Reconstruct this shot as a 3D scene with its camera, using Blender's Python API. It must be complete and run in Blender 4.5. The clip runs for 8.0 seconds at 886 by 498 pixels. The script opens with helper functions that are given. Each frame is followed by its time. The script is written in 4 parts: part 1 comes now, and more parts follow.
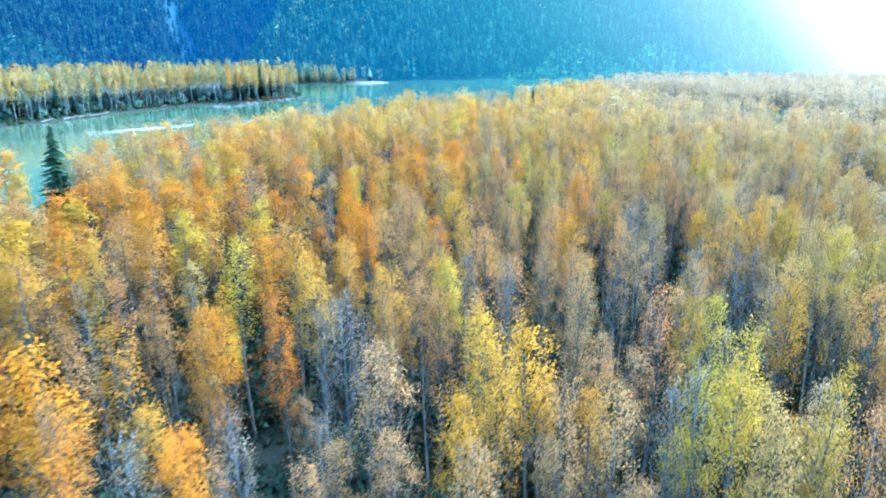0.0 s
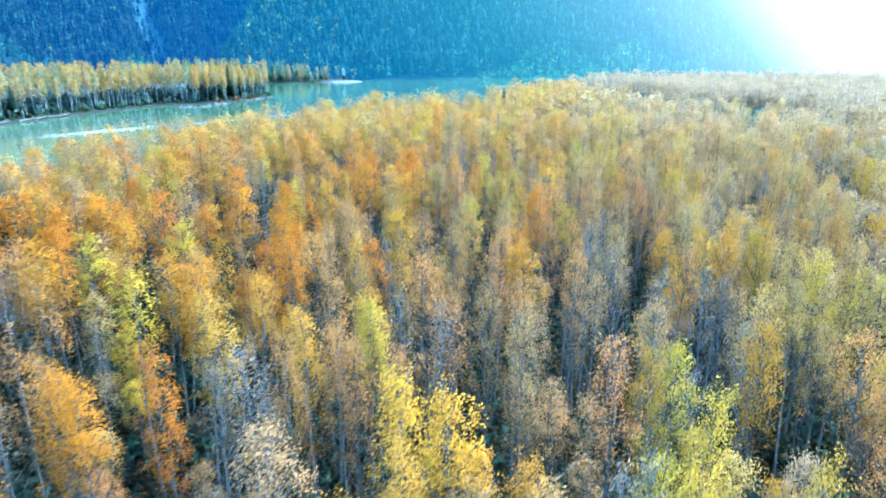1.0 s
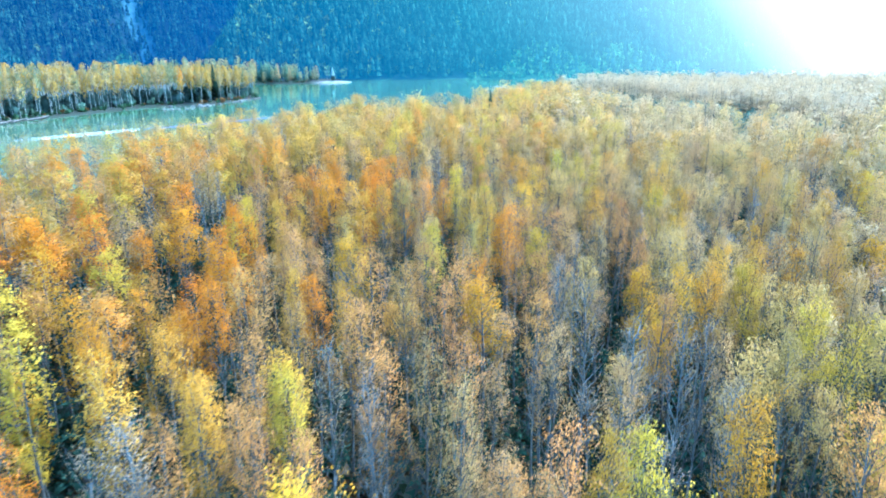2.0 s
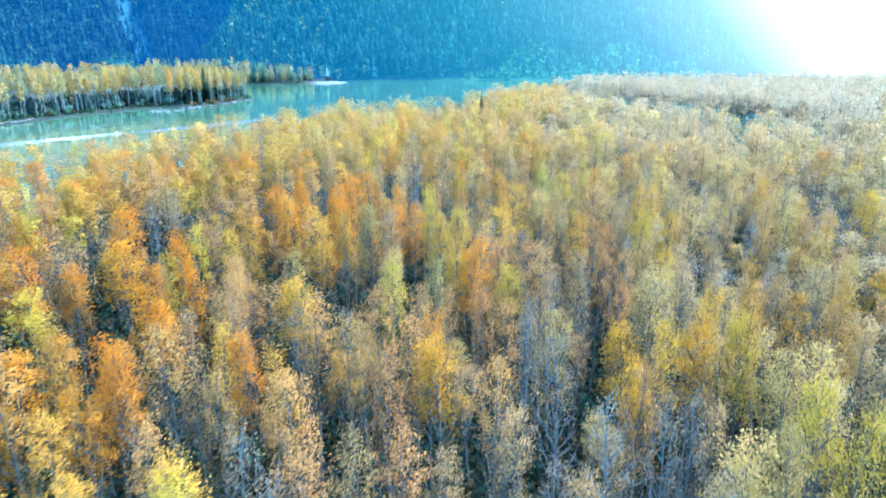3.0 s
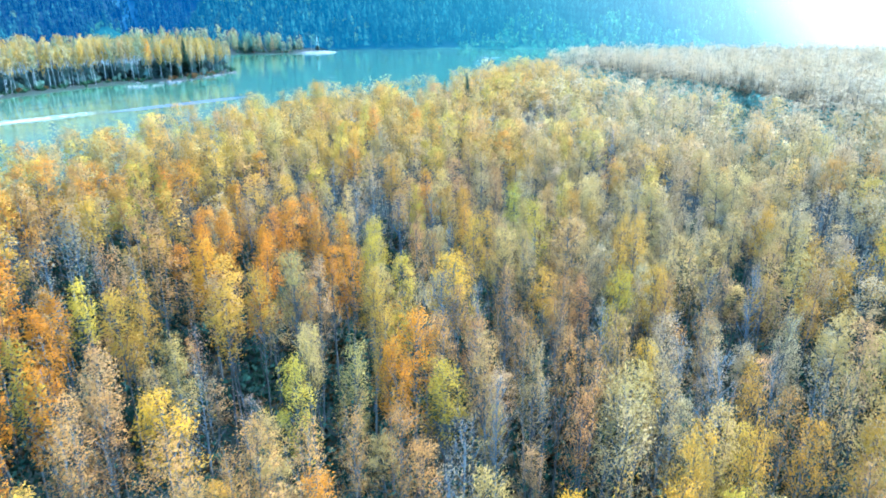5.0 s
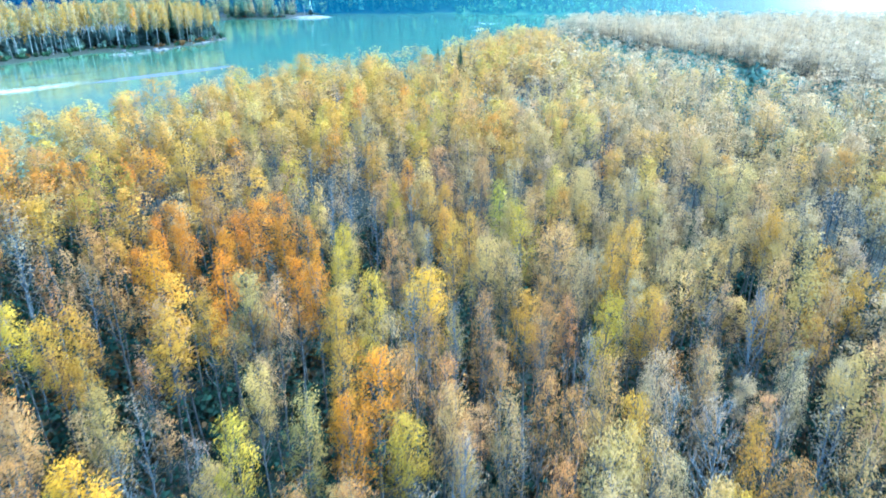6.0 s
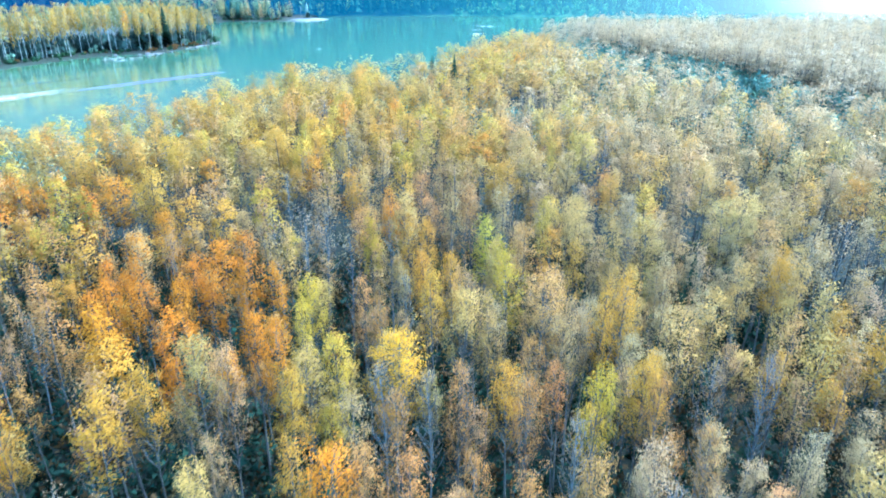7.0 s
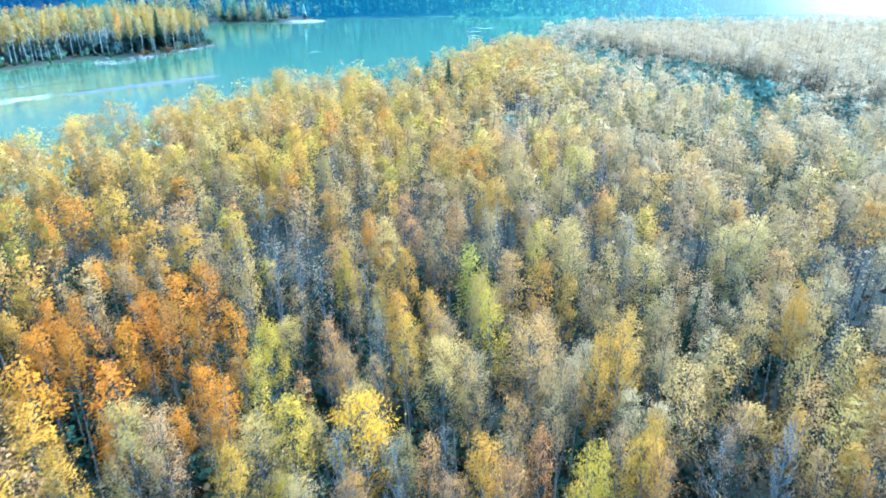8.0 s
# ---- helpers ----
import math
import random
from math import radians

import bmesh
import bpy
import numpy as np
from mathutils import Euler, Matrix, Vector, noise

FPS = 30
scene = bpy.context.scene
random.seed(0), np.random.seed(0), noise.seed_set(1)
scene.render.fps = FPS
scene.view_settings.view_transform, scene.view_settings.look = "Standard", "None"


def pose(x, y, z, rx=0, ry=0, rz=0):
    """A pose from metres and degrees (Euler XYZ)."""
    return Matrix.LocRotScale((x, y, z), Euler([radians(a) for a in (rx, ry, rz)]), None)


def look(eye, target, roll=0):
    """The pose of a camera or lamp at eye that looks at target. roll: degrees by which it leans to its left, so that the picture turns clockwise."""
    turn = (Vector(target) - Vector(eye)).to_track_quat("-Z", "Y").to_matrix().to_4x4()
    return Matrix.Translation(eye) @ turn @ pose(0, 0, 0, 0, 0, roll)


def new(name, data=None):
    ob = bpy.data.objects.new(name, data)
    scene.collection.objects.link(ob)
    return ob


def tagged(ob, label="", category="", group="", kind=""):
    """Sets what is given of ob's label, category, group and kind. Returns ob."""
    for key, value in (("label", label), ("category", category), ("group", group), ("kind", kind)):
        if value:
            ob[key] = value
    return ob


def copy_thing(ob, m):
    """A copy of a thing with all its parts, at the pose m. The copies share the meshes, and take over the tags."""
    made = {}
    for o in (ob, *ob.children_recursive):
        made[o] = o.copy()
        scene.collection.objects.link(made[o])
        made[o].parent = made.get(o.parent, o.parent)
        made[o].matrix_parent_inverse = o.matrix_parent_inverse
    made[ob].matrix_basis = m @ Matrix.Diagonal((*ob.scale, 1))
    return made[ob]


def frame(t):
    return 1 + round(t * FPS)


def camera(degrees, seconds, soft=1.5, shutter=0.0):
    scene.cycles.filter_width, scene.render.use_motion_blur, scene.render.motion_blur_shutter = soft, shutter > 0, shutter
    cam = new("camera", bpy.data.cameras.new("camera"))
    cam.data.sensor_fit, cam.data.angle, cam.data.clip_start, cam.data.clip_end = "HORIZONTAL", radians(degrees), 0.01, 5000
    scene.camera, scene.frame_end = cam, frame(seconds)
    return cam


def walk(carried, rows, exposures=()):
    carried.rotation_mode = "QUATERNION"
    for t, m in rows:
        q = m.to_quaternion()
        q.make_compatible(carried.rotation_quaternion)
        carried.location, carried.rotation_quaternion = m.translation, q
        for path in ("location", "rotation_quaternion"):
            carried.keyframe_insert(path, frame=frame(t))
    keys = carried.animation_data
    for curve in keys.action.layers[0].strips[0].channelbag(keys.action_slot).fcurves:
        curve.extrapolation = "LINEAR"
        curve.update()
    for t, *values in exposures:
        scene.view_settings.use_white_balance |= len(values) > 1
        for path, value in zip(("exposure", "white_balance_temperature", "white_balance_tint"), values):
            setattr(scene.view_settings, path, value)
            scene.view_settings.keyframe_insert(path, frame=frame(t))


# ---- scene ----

# ================= camera and its flight =================
cam = camera(68.0, 8.0, soft=1.8, shutter=0.5)
EXPOSURE, KELVIN, TINT = 3.03, 4620, -1
PATH = [
    (0.0, (1.631, 1.442, 22.533), (1.560, 3.356, 21.956), -0.45),
    (0.5, (2.675, 3.781, 22.677), (2.644, 5.695, 22.096), -0.43),
    (1.0, (3.784, 6.059, 22.821), (3.776, 7.972, 22.239), -0.45),
    (1.2, (4.246, 6.968, 22.885), (4.243, 8.881, 22.303), -0.45),
    (2.5, (7.121, 12.987, 23.718), (7.134, 14.899, 23.133), -0.42),
    (3.0, (8.170, 15.299, 24.259), (8.184, 17.211, 23.672), -0.42),
    (3.5, (9.169, 17.692, 24.853), (9.184, 19.603, 24.263), -0.45),
    (4.0, (10.125, 20.066, 25.537), (10.141, 21.970, 24.926), -0.48),
    (4.5, (11.066, 22.429, 26.219), (11.081, 24.324, 25.581), -0.50),
    (4.7, (11.400, 23.370, 26.480), (11.415, 25.262, 25.832), -0.50),
    (5.8, (13.050, 28.410, 27.890), (13.070, 30.253, 27.116), -0.35),
    (6.0, (13.341, 29.352, 28.140), (13.361, 31.195, 27.364), -0.33),
    (6.5, (14.066, 31.721, 28.777), (14.087, 33.564, 28.001), -0.33),
    (7.0, (14.781, 34.047, 29.340), (14.801, 35.890, 28.564), -0.36),
    (7.5, (15.491, 36.321, 29.660), (15.511, 38.165, 28.885), -0.38),
    (8.0, (16.158, 38.643, 29.700), (16.177, 40.487, 28.925), -0.40),
]
walk(cam, [(t, look(e, a, r)) for t, e, a, r in PATH], exposures=[(0.0, EXPOSURE, KELVIN, TINT), (8.0, EXPOSURE, KELVIN, TINT)])

# ================= world and sun =================
SUN_AZ, SUN_EL = 60.0, 56.0          # degrees clockwise from +y, and up
world = bpy.data.worlds.new("world")
scene.world = world
world.use_nodes = True
wn = world.node_tree
wn.nodes.clear()
sky = wn.nodes.new("ShaderNodeTexSky")
sky.sky_type = "NISHITA"
sky.sun_disc = False
sky.sun_elevation, sky.sun_rotation = radians(SUN_EL), radians(SUN_AZ)
sky.air_density, sky.dust_density, sky.ozone_density = 1.2, 2.0, 2.5
bg = wn.nodes.new("ShaderNodeBackground")
bg.inputs["Strength"].default_value = 0.15
wo = wn.nodes.new("ShaderNodeOutputWorld")
wn.links.new(sky.outputs[0], bg.inputs["Color"])
wn.links.new(bg.outputs[0], wo.inputs["Surface"])

sun = new("sun", bpy.data.lights.new("sun", "SUN"))
sun.data.energy, sun.data.angle, sun.data.color = 0.95, radians(30.0), (1.0, 0.90, 0.76)
_d = Vector((math.sin(radians(SUN_AZ)) * math.cos(radians(SUN_EL)), math.cos(radians(SUN_AZ)) * math.cos(radians(SUN_EL)), math.sin(radians(SUN_EL))))
sun.matrix_world = look(_d * 100, (0, 0, 0))

# ================= materials =================
def material(name):
    m = bpy.data.materials.new(name)
    m.use_nodes = True
    m.node_tree.nodes.clear()
    out = m.node_tree.nodes.new("ShaderNodeOutputMaterial")

    def node(kind, **values):
        n = m.node_tree.nodes.new(kind)
        for k, v in values.items():
            n.inputs[k.replace("_", " ")].default_value = v
        return n

    return m, node, m.node_tree.links.new, out


def ramp(node, link, fac, stops):
    r = node("ShaderNodeValToRGB")
    e = r.color_ramp.elements
    while len(e) < len(stops):
        e.new(0.5)
    for el, (p, c) in zip(e, stops):
        el.position, el.color = p, (*c, 1)
    link(fac, r.inputs[0])
    return r.outputs[0]


def multiply(node, link, a, b, kind="MULTIPLY", fac=1.0):
    n = node("ShaderNodeMix")
    n.data_type, n.blend_type = "RGBA", kind
    n.inputs[0].default_value = fac
    link(a, n.inputs[6])
    link(b, n.inputs[7])
    return n.outputs[2]


def leaf_material(name, per_object, shades=(0.72, 0.92, 1.04, 1.14), outward=0.78, through_light=0.34):
    """Autumn leaves: a colour for each tree, a shade of its own for each leaf, light shining through."""
    m, node, link, out = material(name)
    if per_object:
        tint = node("ShaderNodeObjectInfo").outputs["Color"]
    else:
        a = node("ShaderNodeAttribute")
        a.attribute_name = "tint"
        tint = a.outputs["Color"]
    geo = node("ShaderNodeNewGeometry")
    shade = ramp(node, link, geo.outputs["Random Per Island"], [(p, (v, v * 0.98, v * 0.97)) for p, v in zip((0.0, 0.35, 0.75, 1.0), shades)])
    colour = multiply(node, link, tint, shade)
    patch = node("ShaderNodeTexNoise", Scale=0.9, Detail=3.0)
    link(geo.outputs["Position"], patch.inputs["Vector"])
    stain = ramp(node, link, patch.outputs["Fac"], [(0.3, (0.80, 0.82, 0.86)), (0.7, (1.1, 1.05, 0.98))])
    colour = multiply(node, link, colour, stain)
    d = node("ShaderNodeBsdfPrincipled", Roughness=0.6)
    d.inputs["Specular IOR Level"].default_value = 0.06
    tr = node("ShaderNodeBsdfTranslucent")
    # leaves hang facing outwards from their crown, more or less
    hang = node("ShaderNodeAttribute")
    hang.attribute_name = "outward"
    turned = node("ShaderNodeVectorTransform")
    turned.vector_type, turned.convert_from, turned.convert_to = "NORMAL", "OBJECT", "WORLD"
    link(hang.outputs["Vector"], turned.inputs[0])
    both = node("ShaderNodeMix")
    both.data_type = "VECTOR"
    both.inputs[0].default_value = outward
    link(geo.outputs["Normal"], both.inputs[4])
    link(turned.outputs[0], both.inputs[5])
    unit = node("ShaderNodeVectorMath")
    unit.operation = "NORMALIZE"
    link(both.outputs[1], unit.inputs[0])
    link(unit.outputs[0], d.inputs["Normal"])
    link(unit.outputs[0], tr.inputs["Normal"])
    link(colour, d.inputs["Base Color"])
    link(colour, tr.inputs["Color"])
    mix = node("ShaderNodeMixShader")
    mix.inputs[0].default_value = through_light
    link(d.outputs[0], mix.inputs[1])
    link(tr.outputs[0], mix.inputs[2])
    link(mix.outputs[0], out.inputs[0])
    return m


def rough_material(name, dark, pale, scale, rough=0.85, bump=0.3, stretch=(1, 1, 1), by_object=0.0, spec=0.3):
    """A rough surface: fine grain over broad stains, with relief."""
    m, node, link, out = material(name)
    geo = node("ShaderNodeNewGeometry")
    mp = node("ShaderNodeMapping")
    mp.inputs["Scale"].default_value = stretch
    link(geo.outputs["Position"], mp.inputs["Vector"])
    fine = node("ShaderNodeTexNoise", Scale=scale, Detail=6.0, Roughness=0.65)
    broad = node("ShaderNodeTexNoise", Scale=scale * 0.11, Detail=3.0)
    link(mp.outputs[0], fine.inputs["Vector"])
    link(mp.outputs[0], broad.inputs["Vector"])
    c = ramp(node, link, fine.outputs["Fac"], [(0.3, dark), (0.7, pale)])
    s = ramp(node, link, broad.outputs["Fac"], [(0.3, (0.68, 0.66, 0.64)), (0.7, (1.15, 1.15, 1.15))])
    c = multiply(node, link, c, s)
    if by_object:
        o = node("ShaderNodeObjectInfo")
        v = ramp(node, link, o.outputs["Random"], [(0, (1 - by_object,) * 3), (1, (1 + by_object,) * 3)])
        c = multiply(node, link, c, v)
    b = node("ShaderNodeBsdfPrincipled", Roughness=rough)
    b.inputs["Specular IOR Level"].default_value = spec
    link(c, b.inputs["Base Color"])
    bp = node("ShaderNodeBump", Strength=bump, Distance=0.05)
    link(fine.outputs["Fac"], bp.inputs["Height"])
    link(bp.outputs[0], b.inputs["Normal"])
    link(b.outputs[0], out.inputs[0])
    return m


def water_material():
    """Silty glacial river: milky teal, long soft current marks, fine ripples."""
    m, node, link, out = material("river_water")
    geo = node("ShaderNodeNewGeometry")
    mp = node("ShaderNodeMapping")
    mp.inputs["Rotation"].default_value = (0, 0, radians(-38))
    mp.inputs["Scale"].default_value = (0.18, 0.018, 1)
    link(geo.outputs["Position"], mp.inputs["Vector"])
    silt = node("ShaderNodeTexNoise", Scale=1.0, Detail=5.0, Roughness=0.6)
    link(mp.outputs[0], silt.inputs["Vector"])
    c = ramp(node, link, silt.outputs["Fac"], [(0.3, (0.038, 0.100, 0.058)), (0.7, (0.070, 0.135, 0.078))])
    # a milky plume of silt below the gravel bar
    far = node("ShaderNodeVectorMath")
    far.operation = "DISTANCE"
    far.inputs[1].default_value = (-92, 185, 0)
    link(geo.outputs["Position"], far.inputs[0])
    wave = node("ShaderNodeMath")
    wave.operation = "MULTIPLY_ADD"
    wave.inputs[1].default_value = 70.0
    link(silt.outputs["Fac"], wave.inputs[0])
    link(far.outputs["Value"], wave.inputs[2])
    plume = node("ShaderNodeMapRange")
    plume.inputs["From Min"].default_value, plume.inputs["From Max"].default_value = 145.0, 50.0
    plume.inputs["To Max"].default_value = 0.4
    link(wave.outputs[0], plume.inputs[0])
    milky = node("ShaderNodeMix")
    milky.data_type = "RGBA"
    milky.inputs[7].default_value = (0.155, 0.165, 0.095, 1)
    link(plume.outputs[0], milky.inputs[0])
    link(c, milky.inputs[6])
    c = milky.outputs[2]
    ripple = node("ShaderNodeTexNoise", Scale=0.9, Detail=5.0, Roughness=0.6)
    mp2 = node("ShaderNodeMapping")
    mp2.inputs["Rotation"].default_value = (0, 0, radians(-38))
    mp2.inputs["Scale"].default_value = (1.0, 0.35, 1)
    link(geo.outputs["Position"], mp2.inputs["Vector"])
    link(mp2.outputs[0], ripple.inputs["Vector"])
    bp = node("ShaderNodeBump", Strength=0.06, Distance=0.25)
    link(ripple.outputs["Fac"], bp.inputs["Height"])
    b = node("ShaderNodeBsdfPrincipled", Roughness=0.09, IOR=1.33)
    link(c, b.inputs["Base Color"])
    link(bp.outputs[0], b.inputs["Normal"])
    link(b.outputs[0], out.inputs[0])
    return m


def foam_material():
    """Broken water: white foam in torn streaks, clear between."""
    m, node, link, out = material("foam")
    geo = node("ShaderNodeNewGeometry")
    mp = node("ShaderNodeMapping")
    mp.inputs["Rotation"].default_value = (0, 0, radians(-42))
    mp.inputs["Scale"].default_value = (0.9, 0.14, 1)
    link(geo.outputs["Position"], mp.inputs["Vector"])
    n = node("ShaderNodeTexNoise", Scale=1.0, Detail=6.0, Roughness=0.7)
    link(mp.outputs[0], n.inputs["Vector"])
    a = node("ShaderNodeAttribute")
    a.attribute_name = "tint"
    add = node("ShaderNodeMath")
    add.operation = "ADD"
    link(n.outputs["Fac"], add.inputs[0])
    link(a.outputs["Fac"], add.inputs[1])
    f = ramp(node, link, add.outputs[0], [(0.55, (0, 0, 0)), (1.15, (0.7, 0.7, 0.7))])
    d = node("ShaderNodeBsdfDiffuse", Color=(0.78, 0.84, 0.84, 1))
    t = node("ShaderNodeBsdfTransparent")
    mix = node("ShaderNodeMixShader")
    link(f, mix.inputs[0])
    link(t.outputs[0], mix.inputs[1])
    link(d.outputs[0], mix.inputs[2])
    link(mix.outputs[0], out.inputs[0])
    return m


def distance_material(name, tinted, haze_glow):
    """The far mountainside, a backdrop: dark conifers, valley haze painted as emission, brighter towards the sun."""
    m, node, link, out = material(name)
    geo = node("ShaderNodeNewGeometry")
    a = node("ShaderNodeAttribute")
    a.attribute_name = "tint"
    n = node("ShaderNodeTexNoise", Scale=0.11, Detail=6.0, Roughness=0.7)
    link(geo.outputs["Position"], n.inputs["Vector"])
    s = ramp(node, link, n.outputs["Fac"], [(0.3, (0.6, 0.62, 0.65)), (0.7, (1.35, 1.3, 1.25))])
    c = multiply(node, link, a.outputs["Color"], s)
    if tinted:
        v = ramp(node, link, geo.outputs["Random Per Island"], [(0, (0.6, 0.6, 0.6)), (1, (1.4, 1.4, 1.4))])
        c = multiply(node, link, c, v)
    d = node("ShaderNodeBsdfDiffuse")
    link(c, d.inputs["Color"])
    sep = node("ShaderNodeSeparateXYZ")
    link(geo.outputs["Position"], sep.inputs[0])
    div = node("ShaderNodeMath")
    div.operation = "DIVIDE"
    # the painted haze glow brightens eastwards and upwards, towards the sun
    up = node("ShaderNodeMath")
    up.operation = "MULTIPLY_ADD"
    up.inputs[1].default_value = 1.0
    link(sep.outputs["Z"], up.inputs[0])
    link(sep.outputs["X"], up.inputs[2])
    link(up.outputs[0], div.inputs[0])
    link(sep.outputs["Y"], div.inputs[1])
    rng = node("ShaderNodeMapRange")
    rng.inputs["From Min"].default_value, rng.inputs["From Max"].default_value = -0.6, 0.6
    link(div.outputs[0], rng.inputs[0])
    air = ramp(node, link, rng.outputs[0], haze_glow)
    # slope and trees emit this themselves; there is no air volume
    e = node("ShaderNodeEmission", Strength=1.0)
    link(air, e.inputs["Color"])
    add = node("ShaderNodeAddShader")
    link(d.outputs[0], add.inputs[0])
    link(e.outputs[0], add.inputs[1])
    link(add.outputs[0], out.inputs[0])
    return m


# emission that stands in for haze before the mountain, from west to east
HAZE_GLOW = [(0.0, (0.0027, 0.0117, 0.0288)), (0.25, (0.0027, 0.0126, 0.0297)), (0.45, (0.0045, 0.0198, 0.0369)), (0.62, (0.0099, 0.0342, 0.0477)), (0.70, (0.0180, 0.0468, 0.0585)), (0.80, (0.0360, 0.0666, 0.0765)), (0.90, (0.0765, 0.1008, 0.1035)), (1.0, (0.2070, 0.2025, 0.1800))]
# back mountain: its shade painted as a dimmer, bluer glow
HAZE_GLOW_SHADED = [(0.0, (0.0018, 0.0081, 0.0270)), (0.30, (0.0027, 0.0117, 0.0360)), (0.45, (0.0027, 0.0162, 0.0432))]

LEAF_ONE = leaf_material("leaf_of_one_tree", True, (0.5, 0.86, 1.02, 1.10), 0.70)
LEAF_MANY = leaf_material("leaf_of_woodland", False, (0.76, 0.94, 1.02, 1.07), 0.87, 0.44)
PALE_BARK = rough_material("silver_bark", (0.075, 0.10, 0.105), (0.20, 0.245, 0.25), 6.0, stretch=(1, 1, 0.3), by_object=0.2)
BARK = rough_material("grey_bark", (0.052, 0.060, 0.053), (0.165, 0.182, 0.165), 6.0, stretch=(1, 1, 0.3), by_object=0.25)
BIRCH = rough_material("pale_bark", (0.26, 0.32, 0.29), (0.55, 0.60, 0.54), 3.0, stretch=(1, 1, 0.4), by_object=0.2)
# floor near black-teal: shade of the gaps between trees put into its colour
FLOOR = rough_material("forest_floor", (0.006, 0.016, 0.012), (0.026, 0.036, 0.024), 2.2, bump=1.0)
GRAVEL = rough_material("river_gravel", (0.12, 0.13, 0.125), (0.26, 0.27, 0.26), 2.5)
WET_GRAVEL = rough_material("wet_gravel", (0.045, 0.054, 0.070), (0.105, 0.118, 0.142), 2.5, rough=0.8)
ROCK = rough_material("wet_rock", (0.05, 0.055, 0.06), (0.20, 0.20, 0.20), 2.0)
DRIFT = rough_material("bleached_wood", (0.14, 0.135, 0.125), (0.32, 0.31, 0.29), 3.0, stretch=(1, 1, 1))
NEEDLE = leaf_material("needles", True)
WATER = water_material()
FOAM = foam_material()
# the back copies differ only by the shade painted into their glow
SLOPE, BACK_SLOPE = distance_material("far_slope", False, HAZE_GLOW), distance_material("back_slope", False, HAZE_GLOW_SHADED)
FAR_TREE, BACK_TREE = distance_material("far_conifers", True, HAZE_GLOW), distance_material("back_conifers", True, HAZE_GLOW_SHADED)

# ================= mesh helpers =================
def mesh_of(name, verts, tris, mats, index=None, tint=None, outward=None):
    """A mesh from arrays of points and triangles; index: a material for each triangle; tint: a colour for each point."""
    verts, tris = np.asarray(verts, dtype=np.float32), np.asarray(tris, dtype=np.int32)
    me = bpy.data.meshes.new(name)
    me.vertices.add(len(verts))
    me.vertices.foreach_set("co", verts.ravel())
    me.loops.add(len(tris) * 3)
    me.loops.foreach_set("vertex_index", tris.ravel())
    me.polygons.add(len(tris))
    me.polygons.foreach_set("loop_start", np.arange(0, len(tris) * 3, 3, dtype=np.int32))
    for m in mats:
        me.materials.append(m)
    if index is not None:
        me.polygons.foreach_set("material_index", np.asarray(index, dtype=np.int32))
    if tint is not None:
        a = me.attributes.new("tint", "FLOAT_COLOR", "POINT")
        full = np.ones((len(verts), 4), dtype=np.float32)
        full[:, :3] = tint
        a.data.foreach_set("color", full.ravel())
    if outward is not None:
        me.attributes.new("outward", "FLOAT_VECTOR", "POINT").data.foreach_set("vector", np.asarray(outward, dtype=np.float32).ravel())
    me.update(calc_edges=True)
    return me


def outward_of(verts):
    """For each point of a crown, the way out from the crown's axis, tipped up towards its top."""
    lo, hi = verts.min(0), verts.max(0)
    mid, half = (lo + hi) / 2, (hi - lo) / 2 + 1e-6
    mid[2] = lo[2] + 0.42 * (hi[2] - lo[2])
    n = (verts - mid) / half
    n[:, 2] = n[:, 2] * 0.8 + 0.12
    return n / (np.linalg.norm(n, axis=1)[:, None] + 1e-6)


def part(name, me, parent, label=""):
    ob = new(name, me)
    ob.parent = parent
    if label:
        ob["label"] = label
    return ob


def tube(points, radii, sides):
    """A bent, tapering stick: points and triangles."""
    points = np.asarray(points, dtype=float)
    verts, tris = [], []
    for i, (p, r) in enumerate(zip(points, radii)):
        way = points[min(i + 1, len(points) - 1)] - points[max(i - 1, 0)]
        way = way / (np.linalg.norm(way) + 1e-9)
        side = np.cross(way, (0.31, 0.95, 0.05) if abs(way[2]) > 0.9 else (0, 0, 1))
        side = side / (np.linalg.norm(side) + 1e-9)
        up = np.cross(side, way)
        for k in range(sides):
            a = 2 * math.pi * k / sides
            verts.append(p + r * (math.cos(a) * side + math.sin(a) * up))
    for i in range(len(points) - 1):
        for k in range(sides):
            a, b = i * sides + k, i * sides + (k + 1) % sides
            tris += [(a, b, b + sides), (a, b + sides, a + sides)]
    top = (len(points) - 1) * sides
    tris += [(top, top + k, top + k + 1) for k in range(1, sides - 1)]
    return np.array(verts), np.array(tris)


def joined(pieces):
    """Several (points, triangles) as one."""
    vs, ts, n = [], [], 0
    for v, t in pieces:
        vs.append(v)
        ts.append(t + n)
        n += len(v)
    return np.concatenate(vs), np.concatenate(ts)


def leaves_at(rng, centres, size):
    """A small deltoid leaf at each centre, turned at random."""
    n = len(centres)
    u = rng.normal(size=(n, 3))
    u /= np.linalg.norm(u, axis=1)[:, None]
    w = np.cross(u, rng.normal(size=(n, 3)))
    w /= np.linalg.norm(w, axis=1)[:, None]
    s = (size * rng.uniform(0.65, 1.3, n))[:, None]
    v = np.stack([centres - u * s * 0.45 + w * s * 0.55, centres - u * s * 0.45 - w * s * 0.55, centres + u * s * 0.7], 1)
    return v.reshape(-1, 3), np.arange(n * 3).reshape(n, 3)


